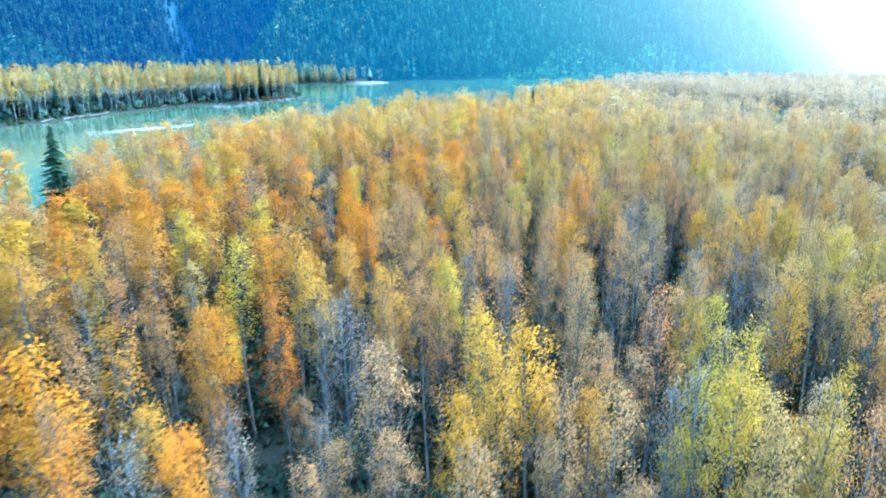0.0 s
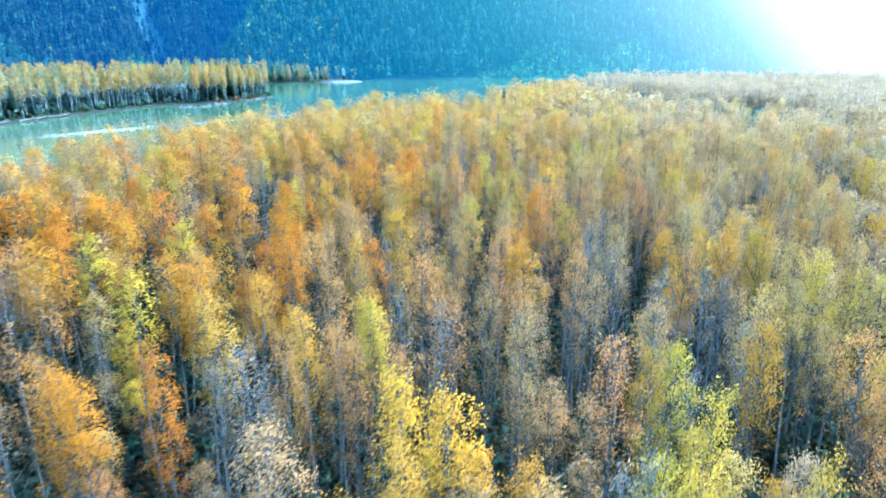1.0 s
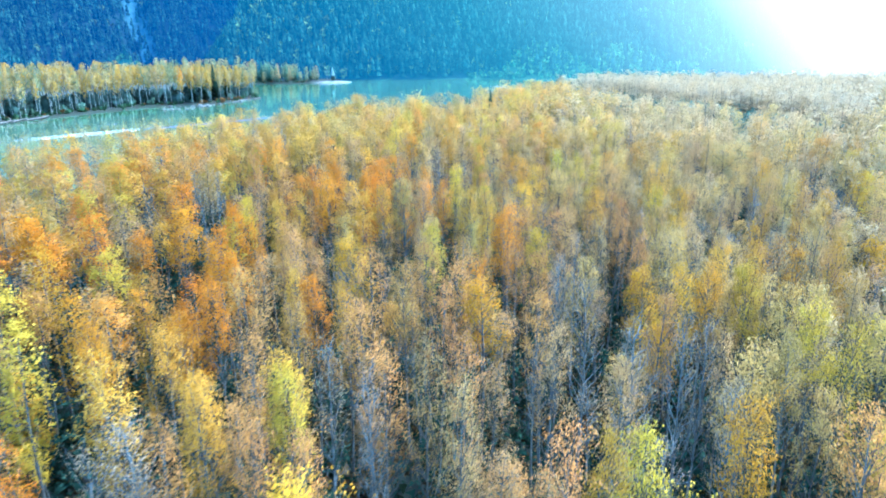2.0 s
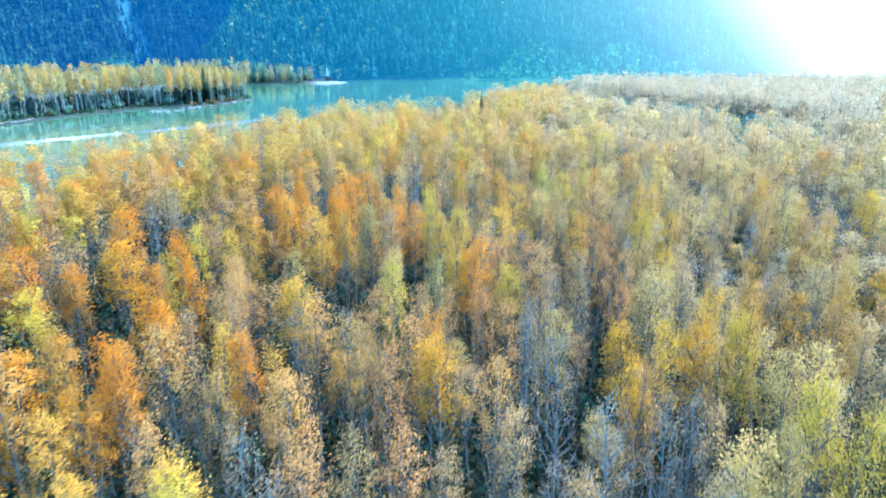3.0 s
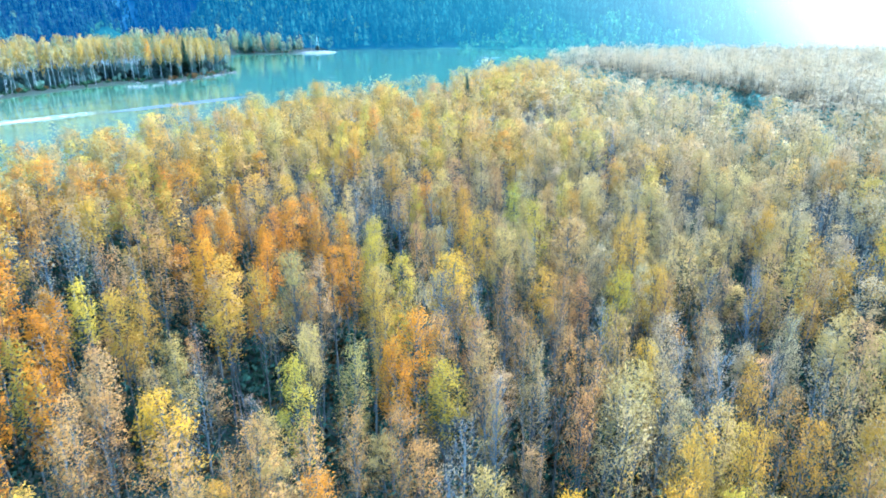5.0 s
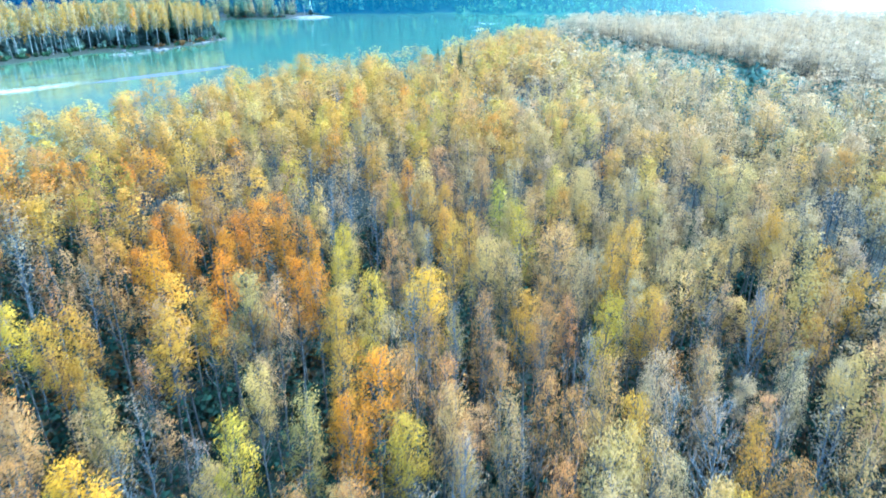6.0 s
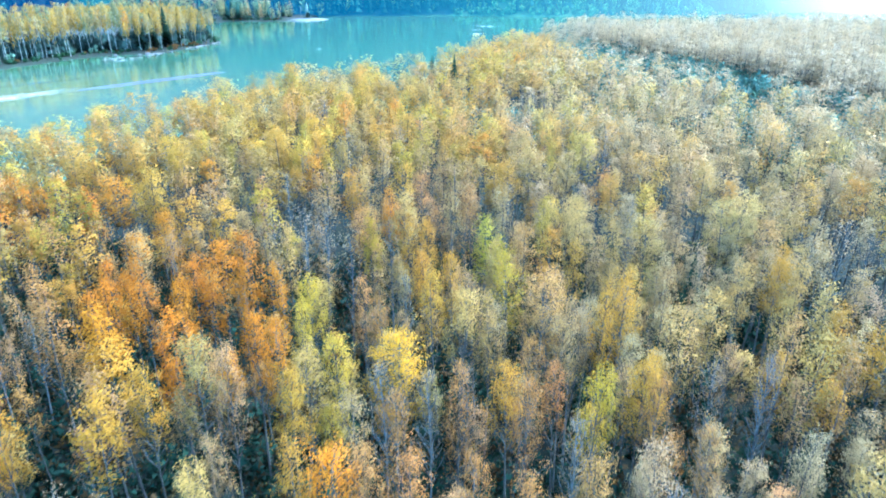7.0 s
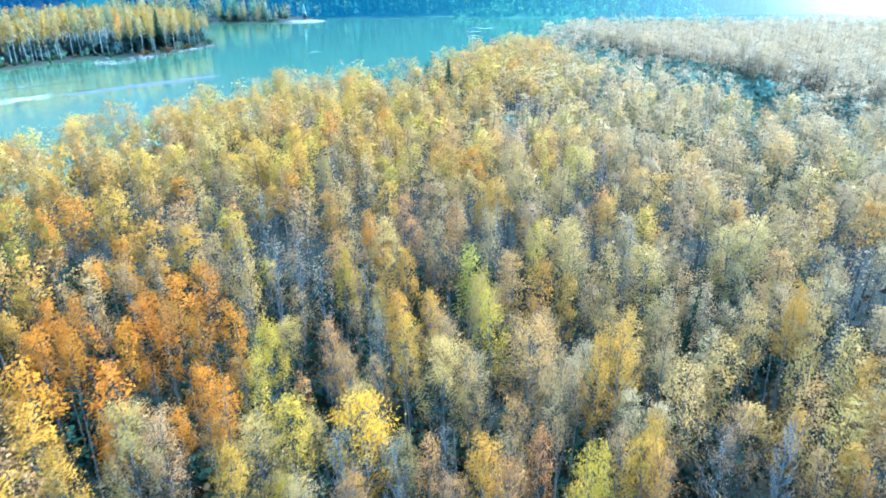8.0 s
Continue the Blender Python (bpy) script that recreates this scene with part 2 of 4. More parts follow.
def poplar(seed, height, radius, start, limbs, twigs, leaves, size, sides=(6, 4, 3), drawn=99, leafy=0.3, clumps=3, spread=0.13, steep=(1.5, 2.6)):
    """A young poplar or alder: slim bent trunk, limbs that rise steeply to a rounded crown, thin twigs, leaves bunched
    in clumps on the outer limbs and thinning out below. start: the crown's foot; leafy: the part of the crown, from below, that is nearly bare.
    Gives trunk, limbs and leaves, each as points and triangles."""
    rng = np.random.default_rng(seed)
    bend, lean = rng.normal(0, 0.22, 2), rng.normal(0, 0.16, 2)

    def axis(s):
        return np.array([bend[0] * math.sin(s * 2.6) + lean[0] * s, bend[1] * math.sin(s * 2.2) + lean[1] * s, height * s])

    girth = 0.0066 * height
    rings = 7 if sides[0] > 4 else 4
    trunk = tube([axis(s) for s in np.linspace(0, 0.94, rings)], [girth * (1 - 0.88 * s) for s in np.linspace(0, 1, rings)], sides[0])
    sticks, anchors, weights = [], [], []
    turn = rng.uniform(0, 6.28)
    lobes = rng.uniform(0.7, 1.15, 5)
    deep = height * (1 - start)
    for k in range(limbs):
        f = min(0.99, 0.04 + 0.96 * ((k + rng.uniform(0, 0.9)) / limbs) ** 0.8)
        turn += 2.4 + rng.normal(0, 0.35)
        out = np.array([math.cos(turn), math.sin(turn), 0])
        lobe = np.interp((turn % 6.283) / 6.283 * 5, range(6), [*lobes, lobes[0]])
        reach = radius * lobe * math.sqrt(max(0.03, 1 - f ** 2.4)) * (0.6 + 0.4 * min(1.0, f / 0.4)) * rng.uniform(0.78, 1.05)
        tip = height * start + deep * f
        foot = max(height * start * 0.75, tip - reach * rng.uniform(*steep) - 0.25)
        a = axis(min(0.92, foot / height))
        c = axis(min(0.99, tip / height)) + out * reach
        c[2] = tip + rng.normal(0, 0.12)
        b = (a + c) / 2 + out * reach * 0.14 + rng.normal(0, 0.04, 3)
        r = girth * (0.42 - 0.22 * f)
        if k % max(1, round(limbs / drawn)) == 0:
            sticks.append(tube([a, b, c], [r, r * 0.62, r * 0.22], sides[1]))
        w = min(1.0, max(0.05, (f - leafy) / 0.18 + 0.25))
        for j in range(clumps):
            u = rng.uniform(0.42, 1.0)
            p = a * (1 - u) ** 2 + 2 * b * u * (1 - u) + c * u * u
            anchors.append(p + rng.normal(0, 0.09, 3) * radius)
            weights.append(w * rng.uniform(0.3, 1.4))
        for j in range(twigs):
            u = rng.uniform(0.25, 0.95)
            p = a * (1 - u) ** 2 + 2 * b * u * (1 - u) + c * u * u
            q = p + rng.normal(0, 0.20, 3) * radius + np.array([0, 0, rng.uniform(0.25, 0.6) * radius]) + out * 0.12 * radius
            sticks.append(tube([p, q], [0.011, 0.004], sides[2]))
            anchors.append(q)
            weights.append(w * rng.uniform(0.2, 0.9))
    anchors, weights = np.array(anchors), np.array(weights)
    pick = rng.choice(len(anchors), leaves, p=weights / weights.sum())
    at = anchors[pick] + rng.normal(0, 1, (leaves, 3)) * np.array([1, 1, 1.35]) * spread * radius
    return trunk, joined(sticks) if sticks else trunk, leaves_at(rng, at, size)


def conifer(rng, height, radius, tiers, spokes):
    """A conifer: tiers of drooping, ragged boughs round a stem."""
    vs, ts = [], []
    for k in range(tiers):
        f = k / tiers
        z0, r = height * (0.10 + 0.86 * f), radius * (1 - f) ** 0.85 + 0.06
        top = z0 + height * 0.95 / tiers * 1.25
        a0 = rng.uniform(0, 6.28)
        b = len(vs)
        vs.append((0, 0, min(top, height)))
        for j in range(spokes * 2):
            a = a0 + math.pi * j / spokes
            rr = r * (rng.uniform(0.8, 1.2) if j % 2 == 0 else rng.uniform(0.35, 0.55))
            vs.append((rr * math.cos(a), rr * math.sin(a), z0 + (0 if j % 2 == 0 else height * 0.02) + rng.uniform(-0.02, 0.02) * height))
        ts += [(b, b + 1 + j, b + 1 + (j + 1) % (spokes * 2)) for j in range(spokes * 2)]
    return np.array(vs), np.array(ts)


class Woods:
    """Collects trees too many to count into one mesh."""

    def __init__(self):
        self.v, self.t, self.c, self.m, self.o, self.n = [], [], [], [], [], 0

    def add(self, verts, tris, place, turn, scale, colour, slot):
        c, s = math.cos(turn), math.sin(turn)
        rot = np.array([[c, s, 0], [-s, c, 0], [0, 0, 1]])
        self.v.append((verts * scale) @ rot + place)
        self.t.append(tris + self.n)
        self.c.append(np.broadcast_to(np.array(colour, dtype=np.float32), (len(verts), 3)))
        self.m.append(np.full(len(tris), slot))
        self.o.append(outward_of(verts) @ rot)
        self.n += len(verts)

    def put(self, name, mats, label, category):
        me = mesh_of(name, np.concatenate(self.v), np.concatenate(self.t), mats, np.concatenate(self.m), np.concatenate(self.c), np.concatenate(self.o))
        return tagged(new(name, me), label, category, kind="stuff")


# ================= the plan =================
# the river's near bank, from behind the camera to the far bend, and the far bank
NEAR_BANK = [(-110, -120), (-84, -60), (-72, 0), (-64, 30), (-58, 60), (-54, 81), (-49, 95), (-44, 106), (-40, 122), (-35, 133), (-26, 152), (-15, 174), (2, 191), (12, 205), (27, 234), (47, 284), (60, 322), (78, 345), (130, 352), (260, 352), (420, 330), (900, 330)]
FAR_BANK = [(-210, -120), (-195, 0), (-178, 90), (-165, 150), (-150, 200), (-142, 230), (-137, 255), (-127, 280), (-118, 300), (-108, 306), (-97, 307), (-91, 322), (-86, 340), (-84, 356), (-92, 372), (-112, 392), (-135, 430), (-142, 480), (-124, 500), (-98, 498), (-76, 503), (-60, 513), (-66, 524), (-88, 536), (-70, 553), (0, 554), (90, 553), (180, 566), (300, 640), (900, 900)]
# the overgrown slough that parts the near wood from the wood behind it
SLOUGH = [(52, 305), (62, 268), (69, 238), (73, 212), (75, 190), (78, 170), (83, 153), (90, 138), (110, 118), (140, 105)]

# a narrow glade near the river bend
GLADE = [(4, 188), (9, 181), (20, 166), (30, 155), (43, 157)]


def along(x, y, line):
    """For points: signed distance to a line of the plan (right of it is positive)."""
    x, y = np.asarray(x, dtype=float), np.asarray(y, dtype=float)
    best, sign = np.full(x.shape, 1e9), np.ones(x.shape)
    for (ax, ay), (bx, by) in zip(line[:-1], line[1:]):
        dx, dy = bx - ax, by - ay
        u = np.clip(((x - ax) * dx + (y - ay) * dy) / (dx * dx + dy * dy), 0, 1)
        d = np.hypot(x - ax - u * dx, y - ay - u * dy)
        s = np.where(dy * (x - ax) - dx * (y - ay) > 0, 1.0, -1.0)
        sign = np.where(d < best, s, sign)
        best = np.minimum(best, d)
    return best * sign


def wobble(x, y, size, seed=0.0):
    return np.array([noise.noise((px / size + seed, py / size - seed, seed)) for px, py in zip(np.ravel(x), np.ravel(y))]).reshape(np.shape(x))


def ground_height(x, y):
    d = np.maximum(along(x, y, NEAR_BANK), -along(x, y, FAR_BANK))
    h = np.clip(d * 0.35, -1.6, 1.0)
    s = np.abs(along(x, y, SLOUGH))
    return h - np.clip(1 - s / 7.0, 0, 1) * 0.25 * (d > 3)


def ground():
    """One sheet to the horizon: fine near the river, coarse far out; the river's bed lies below the water."""
    xs = np.concatenate([[-4500, -2500, -1400, -800, -500, -350], np.arange(-260, 261, 5.0), [350, 500, 800, 1400, 2500, 4500]])
    ys = np.concatenate([[-3000, -1500, -700, -350, -200], np.arange(-120, 601, 5.0), [700, 900, 1400, 2500, 4500]])
    X, Y = np.meshgrid(xs, ys)
    Z = ground_height(X, Y) + 0.25 * wobble(X, Y, 11.0)
    nx = len(xs)
    i = np.arange(len(xs) - 1)[None, :] + np.arange(len(ys) - 1)[:, None] * nx
    i = i.ravel()
    tris = np.concatenate([np.stack([i, i + 1, i + 1 + nx], 1), np.stack([i, i + 1 + nx, i + nx], 1)])
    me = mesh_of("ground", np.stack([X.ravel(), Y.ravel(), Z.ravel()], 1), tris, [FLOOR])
    tagged(new("ground", me), "leaf-littered forest floor along the river, tree shade in its dark colour", "ground", kind="structure")


ground()
wv = np.array([(-1500, -1000, 0), (2500, -1000, 0), (2500, 1500, 0), (-1500, 1500, 0)])
tagged(new("water", mesh_of("water", wv, [(0, 1, 2), (0, 2, 3)], [WATER])), "milky teal glacial river with slow current marks", "river", kind="structure")

# ================= mountain backdrop =================
def spur_cap(az):
    """How high the near spur's outline stands over its foot, in degrees seen from the river, by azimuth."""
    return np.interp(az, [-40, -19, -17.5, -13.5, -8, 2, 11, 14.5, 19, 24, 30, 60], [-3, -3, -1.0, 4.2, 14, 20, 14, 10, 6.5, 3.8, 1.4, 0.6])


def mountain_height(az, r):
    a = np.radians(az)
    x, y = r * np.sin(a), r * np.cos(a)
    w = wobble(x, y, 90.0, 3.0) * 9 + wobble(x, y, 28.0, 8.0) * 3
    foot = 550 / np.cos(np.clip(a, -0.6, 0.5))
    spur = np.minimum((r - foot) * 0.62 + w * 0.5, 22 + r * np.tan(np.radians(spur_cap(az))) + w)
    back = (r - 830) * 0.66 + w - 30 * np.exp(-((az + 22.8) / 1.2) ** 2)
    back = np.where(az > 2, -20, np.minimum(back, 22 + r * np.tan(np.radians(np.interp(az, [-60, -30, -8, 2], [20, 22, 12, -2])))))
    knoll = 34 * np.exp(-((az + 33.5) / 3.4) ** 2 - ((r - 650) / 45) ** 2) - 4
    hump = 21 * np.exp(-np.abs((az - 11.5) / 8.5) ** 4 - ((r - 588) / 34) ** 2) * (1 + 0.25 * np.sin(az * 0.9)) - 2
    fan = 19 * np.exp(-np.abs((az + 23.9) / 1.4) ** 1.5 - ((r - 815) / 40) ** 2) - 3       # scree fan below the chute
    h = np.maximum.reduce([spur, back, knoll, hump, fan])
    return x, y, np.maximum(h, -3), np.argmax([spur, back, knoll, hump, fan], axis=0)


def mountain():
    azs, rs = np.linspace(-58, 64, 190), np.concatenate([np.linspace(490, 900, 66), np.linspace(915, 1900, 40)])
    A, R = np.meshgrid(azs, rs)
    x, y, h, which = mountain_height(A, R)
    tint = np.zeros((*A.shape, 3))
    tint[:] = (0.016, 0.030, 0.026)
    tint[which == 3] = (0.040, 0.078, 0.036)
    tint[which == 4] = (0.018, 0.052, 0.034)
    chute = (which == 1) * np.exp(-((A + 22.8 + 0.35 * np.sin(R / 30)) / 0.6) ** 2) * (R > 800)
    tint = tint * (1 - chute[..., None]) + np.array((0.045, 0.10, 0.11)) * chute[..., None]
    n = len(azs)
    i = (np.arange(n - 1)[None, :] + np.arange(len(rs) - 1)[:, None] * n).ravel()
    tris = np.concatenate([np.stack([i, i + 1, i + 1 + n], 1), np.stack([i, i + 1 + n, i + n], 1)])
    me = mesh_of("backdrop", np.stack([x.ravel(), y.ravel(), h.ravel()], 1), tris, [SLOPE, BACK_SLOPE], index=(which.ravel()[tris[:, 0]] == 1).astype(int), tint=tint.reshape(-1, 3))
    tagged(new("backdrop", me), "steep forested mountainside with blue valley haze painted as glow", "mountain", kind="structure")

    rng = np.random.default_rng(5)
    shapes = [conifer(rng, 1.0, 0.13 + 0.02 * k, 3, 3) for k in range(5)]
    blobs = []
    for k in range(3):
        c = rng.normal(0, 1, (26, 3))
        c = c / np.linalg.norm(c, axis=1)[:, None] * rng.uniform(0.5, 1, (26, 1)) * (0.28, 0.28, 0.42) + (0, 0, 0.55)
        blobs.append(leaves_at(rng, c, 0.34))
    woods = Woods()
    for lo, hi, r_lo, r_hi, count in ((-19, 40, 540, 720, 9500), (-44, -10, 800, 1010, 5200), (-44, -27, 580, 690, 600), (3, 24, 525, 640, 1700)):
        az, r = rng.uniform(lo, hi, count), np.sqrt(rng.uniform(r_lo ** 2, r_hi ** 2, count))
        x, y, h, which = mountain_height(az, r)
        for k in range(count):
            if (which[k] == 4 and rng.random() < 0.4) or (which[k] == 3 and rng.random() < 0.3) or h[k] < 0.3 or h[k] > 22 + r[k] * 0.074 or (rng.random() < 0.6 and abs(az[k] + 22.8 + 0.35 * math.sin(r[k] / 30)) < 0.7 and r[k] > 780):
                continue
            leafy = rng.random() < ((0.28 if az[k] < -8 else 0.09) if which[k] < 1 else 0.02 if which[k] < 2 else 0.35 if which[k] < 3 else 0.85)
            size = rng.uniform(8, 17) if not leafy else rng.uniform(5, 10) if which[k] < 3 else rng.uniform(3, 6.5)
            v, t = (blobs if leafy else shapes)[rng.integers(3 if leafy else 5)]
            colour = np.array(((0.085, 0.115, 0.04) if which[k] < 2 else (0.05, 0.11, 0.075) if which[k] == 2 else (0.085, 0.150, 0.055)) if leafy else (0.016, 0.038, 0.026)) * rng.uniform(0.4, 1.3)
            woods.add(v, t, (x[k], y[k], h[k] - 0.5), rng.uniform(0, 6.28), size, colour, int(which[k] == 1))
    woods.put("mountain_forest", [FAR_TREE, BACK_TREE], "dense dark conifer forest covering the mountainside, with painted haze glow", "forest")


mountain()

# ================= the near woodland =================
ORANGE, YELLOW, LIME, PALE, TAN, GREY = (0.82, 0.335, 0.02), (0.81, 0.435, 0.03), (0.70, 0.505, 0.05), (0.64, 0.45, 0.125), (0.57, 0.37, 0.135), (0.40, 0.32, 0.18)
BEIGE, GOLD, RUST = (0.61, 0.465, 0.22), (0.73, 0.42, 0.05), (0.62, 0.335, 0.09)
COLOURS = {"beige": BEIGE, "orange": ORANGE, "yellow": YELLOW, "lime": LIME, "pale": PALE, "tan": TAN, "grey": GREY, "gold": GOLD, "rust": RUST}
WORDS = {"orange": "slender young poplar with bright orange autumn leaves", "yellow": "young poplar with full golden-yellow autumn crown",
         "lime": "young poplar still yellow-green in dense woodland", "pale": "young poplar with pale straw-yellow domed crown",
         "tan": "half-bare young poplar with faded tan leaves", "beige": "young poplar with thin pale beige leaves", "grey": "leafless grey young alder with tangled branches",
         "gold": "young poplar with dull golden autumn crown", "rust": "thinning young poplar with rusty brown leaves"}
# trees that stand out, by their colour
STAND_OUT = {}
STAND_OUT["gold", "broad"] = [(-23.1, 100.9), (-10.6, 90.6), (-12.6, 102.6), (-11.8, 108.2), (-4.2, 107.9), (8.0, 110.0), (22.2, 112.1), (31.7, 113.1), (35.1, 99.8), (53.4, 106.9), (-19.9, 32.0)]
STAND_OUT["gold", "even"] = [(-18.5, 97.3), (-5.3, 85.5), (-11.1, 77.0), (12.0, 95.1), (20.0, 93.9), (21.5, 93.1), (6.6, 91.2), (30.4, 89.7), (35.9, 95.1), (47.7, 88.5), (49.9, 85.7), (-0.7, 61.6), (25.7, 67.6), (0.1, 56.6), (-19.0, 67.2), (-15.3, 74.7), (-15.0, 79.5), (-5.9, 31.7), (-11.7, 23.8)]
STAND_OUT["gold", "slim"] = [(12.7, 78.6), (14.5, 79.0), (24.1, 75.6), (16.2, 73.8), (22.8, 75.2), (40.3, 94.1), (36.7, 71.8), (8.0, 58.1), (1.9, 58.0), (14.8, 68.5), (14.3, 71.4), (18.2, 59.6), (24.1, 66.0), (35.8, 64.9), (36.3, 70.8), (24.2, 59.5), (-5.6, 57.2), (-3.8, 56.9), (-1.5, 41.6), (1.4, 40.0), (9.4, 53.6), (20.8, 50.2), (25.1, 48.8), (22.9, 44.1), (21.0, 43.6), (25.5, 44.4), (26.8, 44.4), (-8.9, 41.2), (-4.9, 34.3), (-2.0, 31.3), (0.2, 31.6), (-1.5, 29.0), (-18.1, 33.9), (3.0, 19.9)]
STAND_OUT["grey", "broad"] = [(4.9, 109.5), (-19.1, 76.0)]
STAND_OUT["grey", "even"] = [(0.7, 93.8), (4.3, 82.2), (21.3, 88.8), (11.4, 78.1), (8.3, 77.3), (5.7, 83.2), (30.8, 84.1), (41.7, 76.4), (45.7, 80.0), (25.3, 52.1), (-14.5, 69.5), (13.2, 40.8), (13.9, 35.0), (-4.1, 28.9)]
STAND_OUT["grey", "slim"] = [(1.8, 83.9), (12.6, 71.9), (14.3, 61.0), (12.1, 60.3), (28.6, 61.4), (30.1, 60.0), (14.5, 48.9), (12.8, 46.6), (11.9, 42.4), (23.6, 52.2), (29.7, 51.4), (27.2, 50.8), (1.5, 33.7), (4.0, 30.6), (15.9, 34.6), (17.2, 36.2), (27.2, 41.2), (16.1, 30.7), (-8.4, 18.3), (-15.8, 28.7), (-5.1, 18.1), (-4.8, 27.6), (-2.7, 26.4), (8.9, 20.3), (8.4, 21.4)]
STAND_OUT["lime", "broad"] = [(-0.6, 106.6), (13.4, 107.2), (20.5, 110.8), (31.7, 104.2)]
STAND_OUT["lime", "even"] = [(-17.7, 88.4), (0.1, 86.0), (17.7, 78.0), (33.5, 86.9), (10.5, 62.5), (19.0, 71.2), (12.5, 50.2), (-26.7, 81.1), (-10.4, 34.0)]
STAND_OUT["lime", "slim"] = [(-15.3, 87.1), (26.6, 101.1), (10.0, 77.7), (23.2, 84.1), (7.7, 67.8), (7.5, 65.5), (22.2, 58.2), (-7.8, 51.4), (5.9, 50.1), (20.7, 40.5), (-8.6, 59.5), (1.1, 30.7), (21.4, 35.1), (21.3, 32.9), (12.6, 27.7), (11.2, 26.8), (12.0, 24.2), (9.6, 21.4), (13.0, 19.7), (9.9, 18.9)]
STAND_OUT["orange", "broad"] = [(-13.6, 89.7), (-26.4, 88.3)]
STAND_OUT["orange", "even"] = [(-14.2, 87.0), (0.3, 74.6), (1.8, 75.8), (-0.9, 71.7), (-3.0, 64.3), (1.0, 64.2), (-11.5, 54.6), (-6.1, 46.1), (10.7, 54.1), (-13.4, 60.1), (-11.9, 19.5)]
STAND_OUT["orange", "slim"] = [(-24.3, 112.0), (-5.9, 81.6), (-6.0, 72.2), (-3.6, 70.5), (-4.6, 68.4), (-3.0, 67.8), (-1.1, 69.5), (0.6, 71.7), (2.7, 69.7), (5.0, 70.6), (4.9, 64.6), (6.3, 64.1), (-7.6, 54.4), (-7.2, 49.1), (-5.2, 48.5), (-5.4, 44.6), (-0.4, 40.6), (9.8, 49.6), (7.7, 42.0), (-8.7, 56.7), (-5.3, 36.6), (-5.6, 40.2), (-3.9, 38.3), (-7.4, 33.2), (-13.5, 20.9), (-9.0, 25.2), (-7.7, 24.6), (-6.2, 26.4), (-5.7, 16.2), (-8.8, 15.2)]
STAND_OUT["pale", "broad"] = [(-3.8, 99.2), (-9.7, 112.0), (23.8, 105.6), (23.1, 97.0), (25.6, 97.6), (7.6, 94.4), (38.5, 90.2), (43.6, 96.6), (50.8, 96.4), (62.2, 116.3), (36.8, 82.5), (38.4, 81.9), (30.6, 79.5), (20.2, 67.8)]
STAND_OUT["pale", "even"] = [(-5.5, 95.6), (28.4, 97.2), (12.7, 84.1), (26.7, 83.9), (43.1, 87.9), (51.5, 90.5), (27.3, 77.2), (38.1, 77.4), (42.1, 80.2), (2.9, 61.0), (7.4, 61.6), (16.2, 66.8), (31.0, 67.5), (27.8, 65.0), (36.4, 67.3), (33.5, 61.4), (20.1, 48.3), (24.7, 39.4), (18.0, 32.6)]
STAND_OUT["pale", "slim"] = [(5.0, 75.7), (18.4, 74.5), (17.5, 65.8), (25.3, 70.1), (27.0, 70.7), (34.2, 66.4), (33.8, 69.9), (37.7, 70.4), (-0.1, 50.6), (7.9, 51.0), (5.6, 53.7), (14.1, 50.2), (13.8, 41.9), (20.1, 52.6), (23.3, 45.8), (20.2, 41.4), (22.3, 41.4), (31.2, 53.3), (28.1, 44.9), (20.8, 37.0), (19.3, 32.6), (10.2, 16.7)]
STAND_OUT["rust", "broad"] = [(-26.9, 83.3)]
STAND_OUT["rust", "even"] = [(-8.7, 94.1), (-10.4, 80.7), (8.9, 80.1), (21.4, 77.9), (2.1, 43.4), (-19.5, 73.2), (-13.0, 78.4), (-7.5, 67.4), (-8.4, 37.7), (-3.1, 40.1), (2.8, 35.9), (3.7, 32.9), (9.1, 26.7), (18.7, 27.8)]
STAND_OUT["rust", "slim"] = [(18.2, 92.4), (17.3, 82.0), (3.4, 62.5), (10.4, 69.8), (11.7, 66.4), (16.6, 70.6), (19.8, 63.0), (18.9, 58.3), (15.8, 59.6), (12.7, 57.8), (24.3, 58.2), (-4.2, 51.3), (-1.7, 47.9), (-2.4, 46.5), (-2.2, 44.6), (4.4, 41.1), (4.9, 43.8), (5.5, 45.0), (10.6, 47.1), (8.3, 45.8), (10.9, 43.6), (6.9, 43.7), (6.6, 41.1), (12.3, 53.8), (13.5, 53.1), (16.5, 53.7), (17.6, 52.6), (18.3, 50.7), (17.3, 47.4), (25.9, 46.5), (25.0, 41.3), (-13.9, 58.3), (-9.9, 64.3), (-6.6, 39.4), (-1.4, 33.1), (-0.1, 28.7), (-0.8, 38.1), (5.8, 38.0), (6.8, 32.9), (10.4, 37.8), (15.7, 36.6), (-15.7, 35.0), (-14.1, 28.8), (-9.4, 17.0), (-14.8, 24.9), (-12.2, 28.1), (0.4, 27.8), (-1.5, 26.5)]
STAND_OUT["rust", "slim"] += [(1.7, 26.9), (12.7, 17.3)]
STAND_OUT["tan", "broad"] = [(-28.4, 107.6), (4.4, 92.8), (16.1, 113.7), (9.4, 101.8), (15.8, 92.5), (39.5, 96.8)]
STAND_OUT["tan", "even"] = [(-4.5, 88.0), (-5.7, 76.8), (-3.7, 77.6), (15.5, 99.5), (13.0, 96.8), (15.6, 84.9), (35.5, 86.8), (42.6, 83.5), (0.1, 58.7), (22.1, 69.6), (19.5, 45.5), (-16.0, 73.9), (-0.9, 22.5)]
